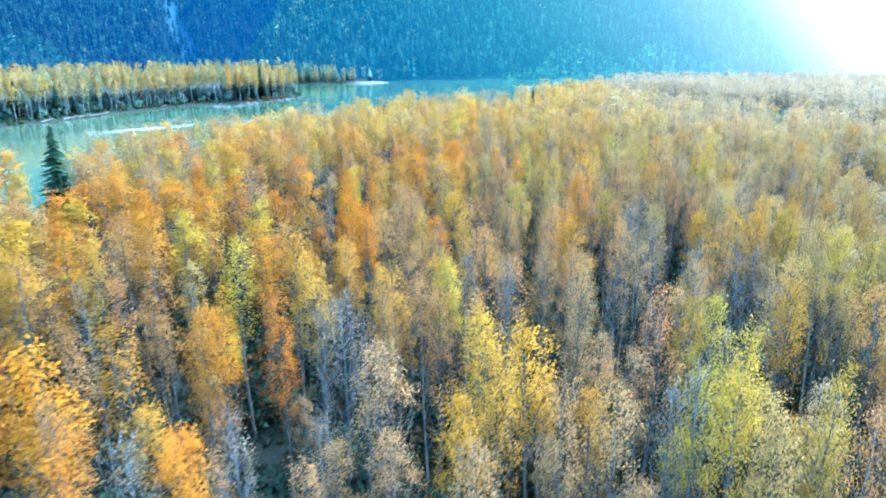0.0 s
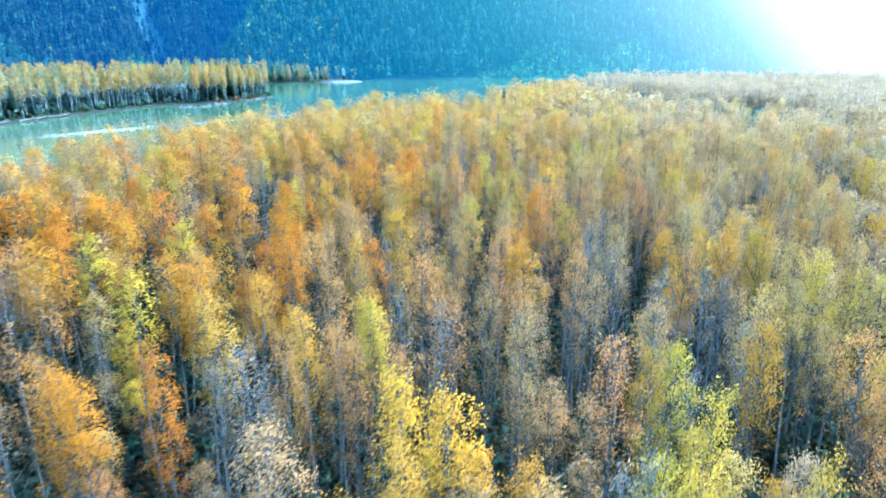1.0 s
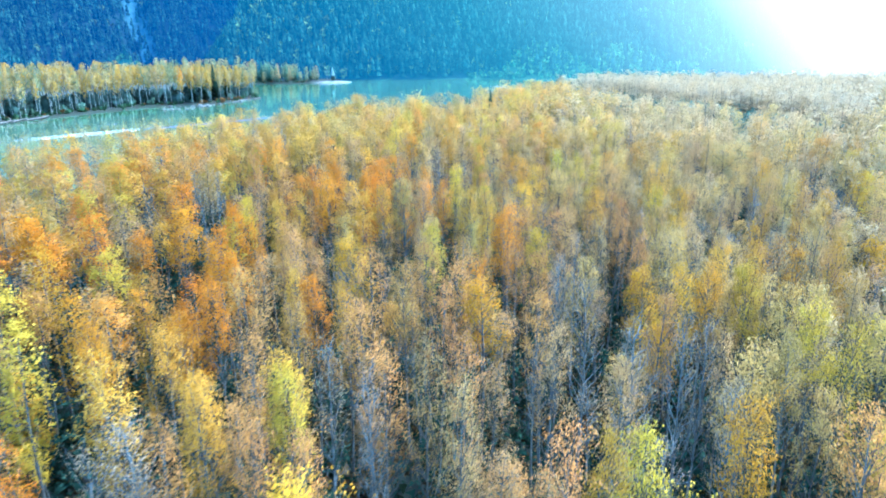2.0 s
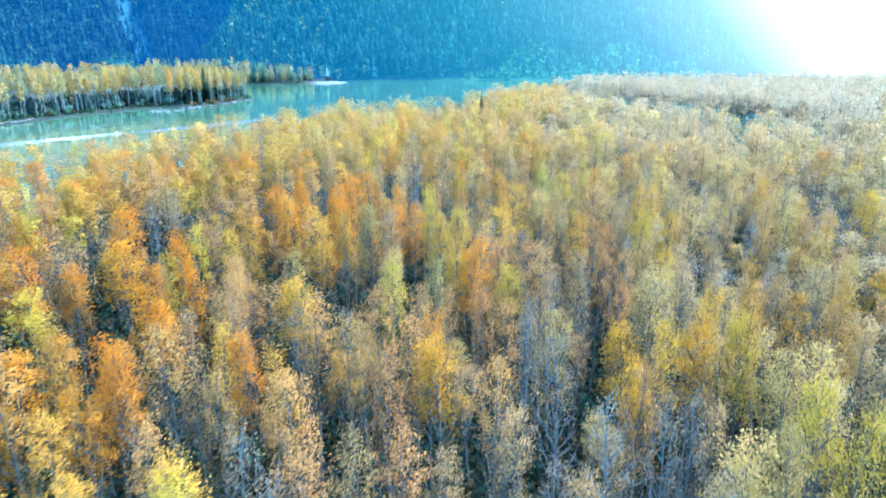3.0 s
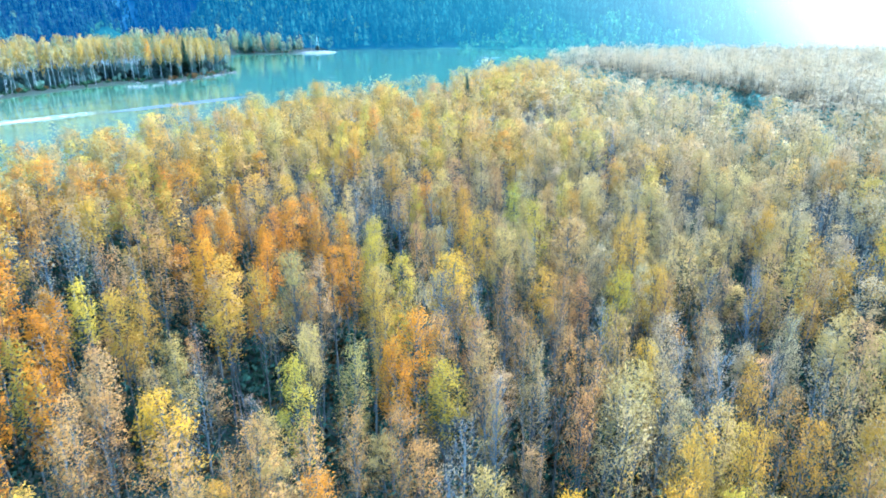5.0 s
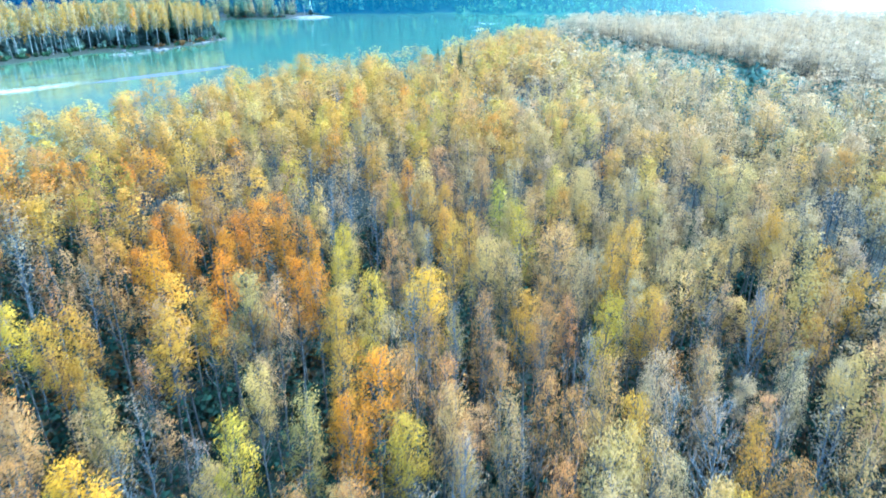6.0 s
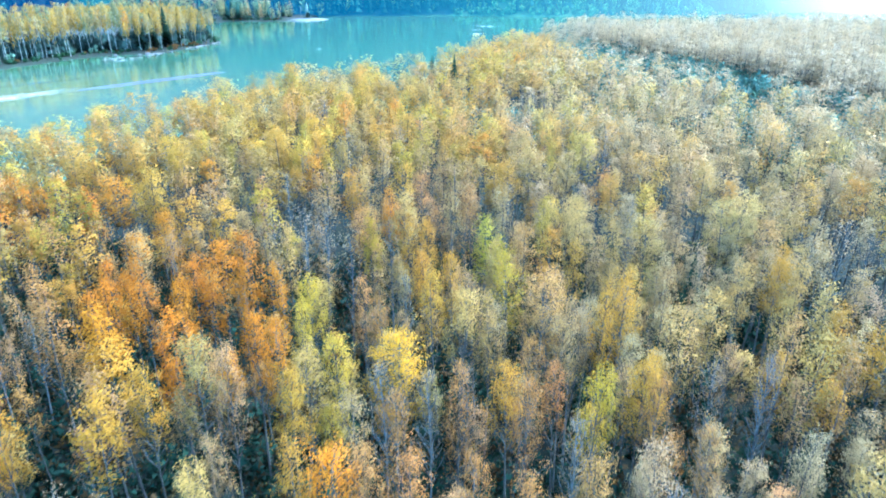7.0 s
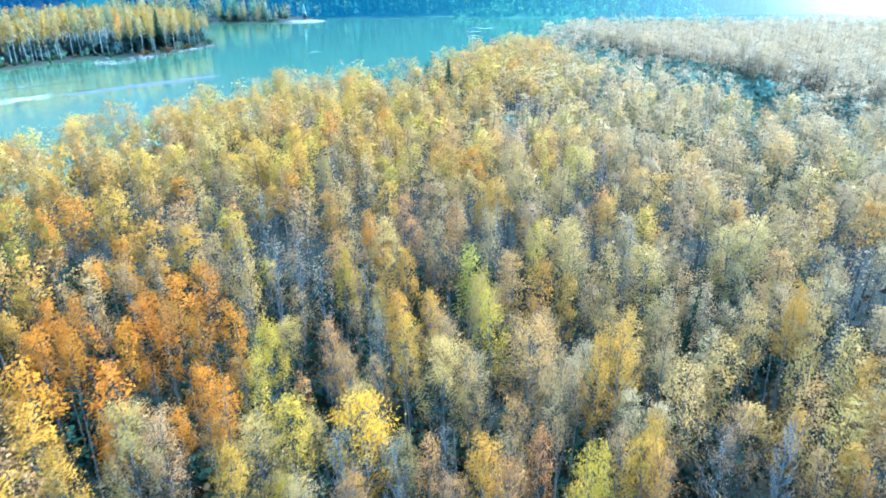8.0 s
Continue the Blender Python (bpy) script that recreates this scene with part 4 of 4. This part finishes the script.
def mound(name, centre, half, height, turn, seed, mat, label, category, kind=""):
    """A low bank of stones: a flat dome with a ragged outline."""
    rng = np.random.default_rng(seed)
    rings, spokes = 7, 40
    edge = 1 + 0.12 * rng.normal(size=spokes)
    verts = [(0, 0, height)]
    for i in range(1, rings + 1):
        f = i / rings
        for k in range(spokes):
            a = 2 * math.pi * k / spokes
            r = f * (1 + (edge[k] - 1) * f)
            verts.append((half[0] * r * math.cos(a), half[1] * r * math.sin(a), (height + 0.5) * (1 - f ** 2.2) - 0.5 + rng.normal(0, 0.05) * height))
    tris = [(0, 1 + k, 1 + (k + 1) % spokes) for k in range(spokes)]
    for i in range(rings - 1):
        b = 1 + i * spokes
        for k in range(spokes):
            k2 = (k + 1) % spokes
            tris += [(b + k, b + spokes + k, b + spokes + k2), (b + k, b + spokes + k2, b + k2)]
    ob = new(name, mesh_of(name, np.array(verts), tris, [mat]))
    ob.matrix_basis = Matrix.Translation(centre) @ Matrix.Rotation(turn, 4, "Z")
    return tagged(ob, label, category, kind=kind)


mound("gravel_spit", (-72, 508, 0), (17, 6.5), 1.25, 0.28, 1, GRAVEL, "pale gravel spit reaching into the river", "gravel bar")
mound("gravel_bar", (-68, 236.5, 0), (40, 4.2), 0.26, radians(49), 2, WET_GRAVEL, "thin grey gravel bar just above the water", "gravel bar")
mound("gravel_bar", (-107, 292, 0), (12, 1.6), 0.10, radians(62), 3, GRAVEL, "flat wet gravel bar with stranded logs", "gravel bar")
mound("gravel_bar", (-96, 306.5, 0), (6, 2.2), 0.45, radians(70), 5, ROCK, "dark stony shelf below the bank", "gravel bar")

fir(-71, 507, 0.9, 11.0, 900, colour=(0.42, 0.62, 0.55), label="pale silvery young tree alone on the gravel spit", radius=0.22, name="silver_tree")
v, t = tube([(0, 0, 0), (0.05, 0, 4), (0.1, 0, 7.5)], [0.16, 0.14, 0.11], 8)
pole = new("wooden_pole")
pole.location = (-75, 505.5, 0.9)
part("post", mesh_of("post", v, t, [DRIFT]), pole)
v, t = tube([(-0.9, 0, 6.9), (0, 0, 6.95), (1.0, 0, 6.9)], [0.09, 0.09, 0.09], 6)
part("crossbar", mesh_of("crossbar", v, t, [DRIFT]), pole)
tagged(pole, "weathered grey wooden pole with a crossbar on the spit", "pole")


def drift_log(x, y, length, turn, seed, tilt=0.03, root=True, z=0.12):
    """A stranded tree trunk: bent, tapering, with broken stubs and a root plate."""
    rng = np.random.default_rng(seed)
    log = new("driftwood_log")
    log.matrix_basis = Matrix.Translation((x, y, z)) @ Matrix.Rotation(turn, 4, "Z") @ Matrix.Rotation(-tilt, 4, "Y")
    s = np.linspace(0, 1, 6)
    g = 0.022 * length + 0.1
    pts = np.stack([s * length, 0.04 * length * np.sin(s * 3 + rng.uniform(0, 3)), 0.1 + 0.02 * length * s * rng.uniform(-1, 1)], 1)
    part("stem", mesh_of("stem", *tube(pts, g * (1 - 0.65 * s), 8), [DRIFT]), log)
    for k in range(3):
        p = pts[2 + k % 3]
        q = p + rng.normal(0, 1, 3) * (0.3, 0.6, 0.3) + (0.3, 0, 0.5)
        part("stub", mesh_of("stub", *tube([p, q], [g * 0.35, g * 0.15], 5), [DRIFT]), log)
    if root:
        for k in range(7):
            a = 2 * math.pi * k / 7 + rng.uniform(0, 0.5)
            q = np.array([-0.4, math.cos(a) * g * rng.uniform(2.5, 4.5), 0.15 + max(-0.4, math.sin(a)) * g * rng.uniform(2.5, 5)])
            part("root", mesh_of("root", *tube([pts[0], (pts[0] + q) / 2 + (0.1, 0, 0), q], [g * 0.6, g * 0.4, g * 0.12], 5), [DRIFT]), log)
    return tagged(log, "bleached driftwood log stranded at the river's edge", "log", "driftwood on the far side")


for k, (x, y, length, turn) in enumerate(((-101.5, 289, 6.5, 2.2), (-103, 286.5, 5, 2.6), (-106, 285, 6, 2.0), (-99.5, 291, 4, 0.6), (-88.5, 333, 7, 1.1), (-85.5, 345, 6, 1.3), (-90.5, 325, 5, 1.0),
                                         (-141, 233, 6, 1.0), (-139.5, 240, 5, 1.3), (-138.5, 246, 6, 0.8), (-137, 251, 5, 1.5), (-140, 237, 4, 1.9), (-143.5, 224, 5, 1.2))):
    drift_log(x, y, length, turn, 600 + k, tilt=0.02 if k < 7 else 0.10, z=0.12 if k < 7 else 0.45)


def boulder(x, y, size, seed):
    rng = np.random.default_rng(seed)
    bm = bmesh.new()
    bmesh.ops.create_icosphere(bm, subdivisions=2, radius=1.0)
    for v in bm.verts:
        v.co *= 1 + 0.28 * noise.noise(v.co * 1.3 + Vector((seed, 0, 0)))
        v.co = Vector((v.co.x * size, v.co.y * size * 0.8, v.co.z * size * 0.55))
    me = bpy.data.meshes.new("boulder")
    bm.to_mesh(me)
    bm.free()
    me.materials.append(ROCK)
    ob = new("boulder", me)
    ob.matrix_basis = Matrix.Translation((x, y, size * 0.15)) @ Matrix.Rotation(rng.uniform(0, 6), 4, "Z")
    tagged(ob, "dark wet boulder in the shallows by the bank", "rock", "boulders along the far bank")


for k, (x, y, size) in enumerate(((-98, 303.5, 1.5), (-95, 305, 1.1), (-100.5, 302, 1.0), (-92, 312, 0.8), (-87.5, 329, 0.9), (-86.8, 337, 0.7), (-84.6, 351, 0.9), (-110, 302, 0.9), (-93.8, 308.5, 0.7))):
    boulder(x, y, size, 700 + k)


def foam_patch(line, widths, strength, label):
    """Torn white water along a line of the river."""
    verts, tris, tint = [], [], []
    pts = [Vector((x, y, 0.03)) for x, y in line]
    steps, cols = 40, 9
    for i in range(steps + 1):
        f = i / steps * (len(pts) - 1)
        j = min(int(f), len(pts) - 2)
        p = pts[j].lerp(pts[j + 1], f - j)
        w = widths[j] + (widths[j + 1] - widths[j]) * (f - j)
        way = (pts[j + 1] - pts[j]).normalized()
        side = Vector((-way.y, way.x, 0))
        for k in range(cols):
            u = k / (cols - 1) * 2 - 1
            q = p + side * u * w
            verts.append((q.x, q.y, 0.03))
            tint.append((strength * (1 - abs(u) ** 1.5) * math.sin(math.pi * (0.03 + 0.94 * i / steps)) - 0.25,) * 3)
    for i in range(steps):
        for k in range(cols - 1):
            a = i * cols + k
            tris += [(a, a + 1, a + 1 + cols), (a, a + 1 + cols, a + cols)]
    ob = new("water_foam", mesh_of("water_foam", np.array(verts), tris, [FOAM], tint=np.array(tint)))
    tagged(ob, label, "foam", kind="structure")


foam_patch([(-126, 178), (-110, 192), (-97, 206), (-86, 220), (-80, 228)], [4, 8, 9, 6, 2], 0.5, "white broken water at the gravel bar")
foam_patch([(-112, 222), (-104, 231), (-89, 247)], [1.2, 3.0, 1], 0.36, "faint foam streaks in the current")
foam_patch([(34, 456), (45, 437), (61, 447)], [1.2, 2.6, 2.0], 0.62, "thin white rapids across the river bend")
foam_patch([(30, 412), (38, 416), (45, 416)], [1.0, 2.2, 1.0], 0.6, "short white rapids at the river bend")
foam_patch([(31, 388), (36, 391), (42, 392)], [1.2, 2.4, 1.0], 0.66, "short white rapids near the bank")
foam_patch([(-112, 284), (-101, 286), (-92, 291)], [1, 2.0, 0.6], 0.55, "foam round stranded logs")
foam_patch([(-36, 319), (-33.5, 321), (-31, 323)], [0.5, 1.0, 0.4], 0.7, "small patch of foam")
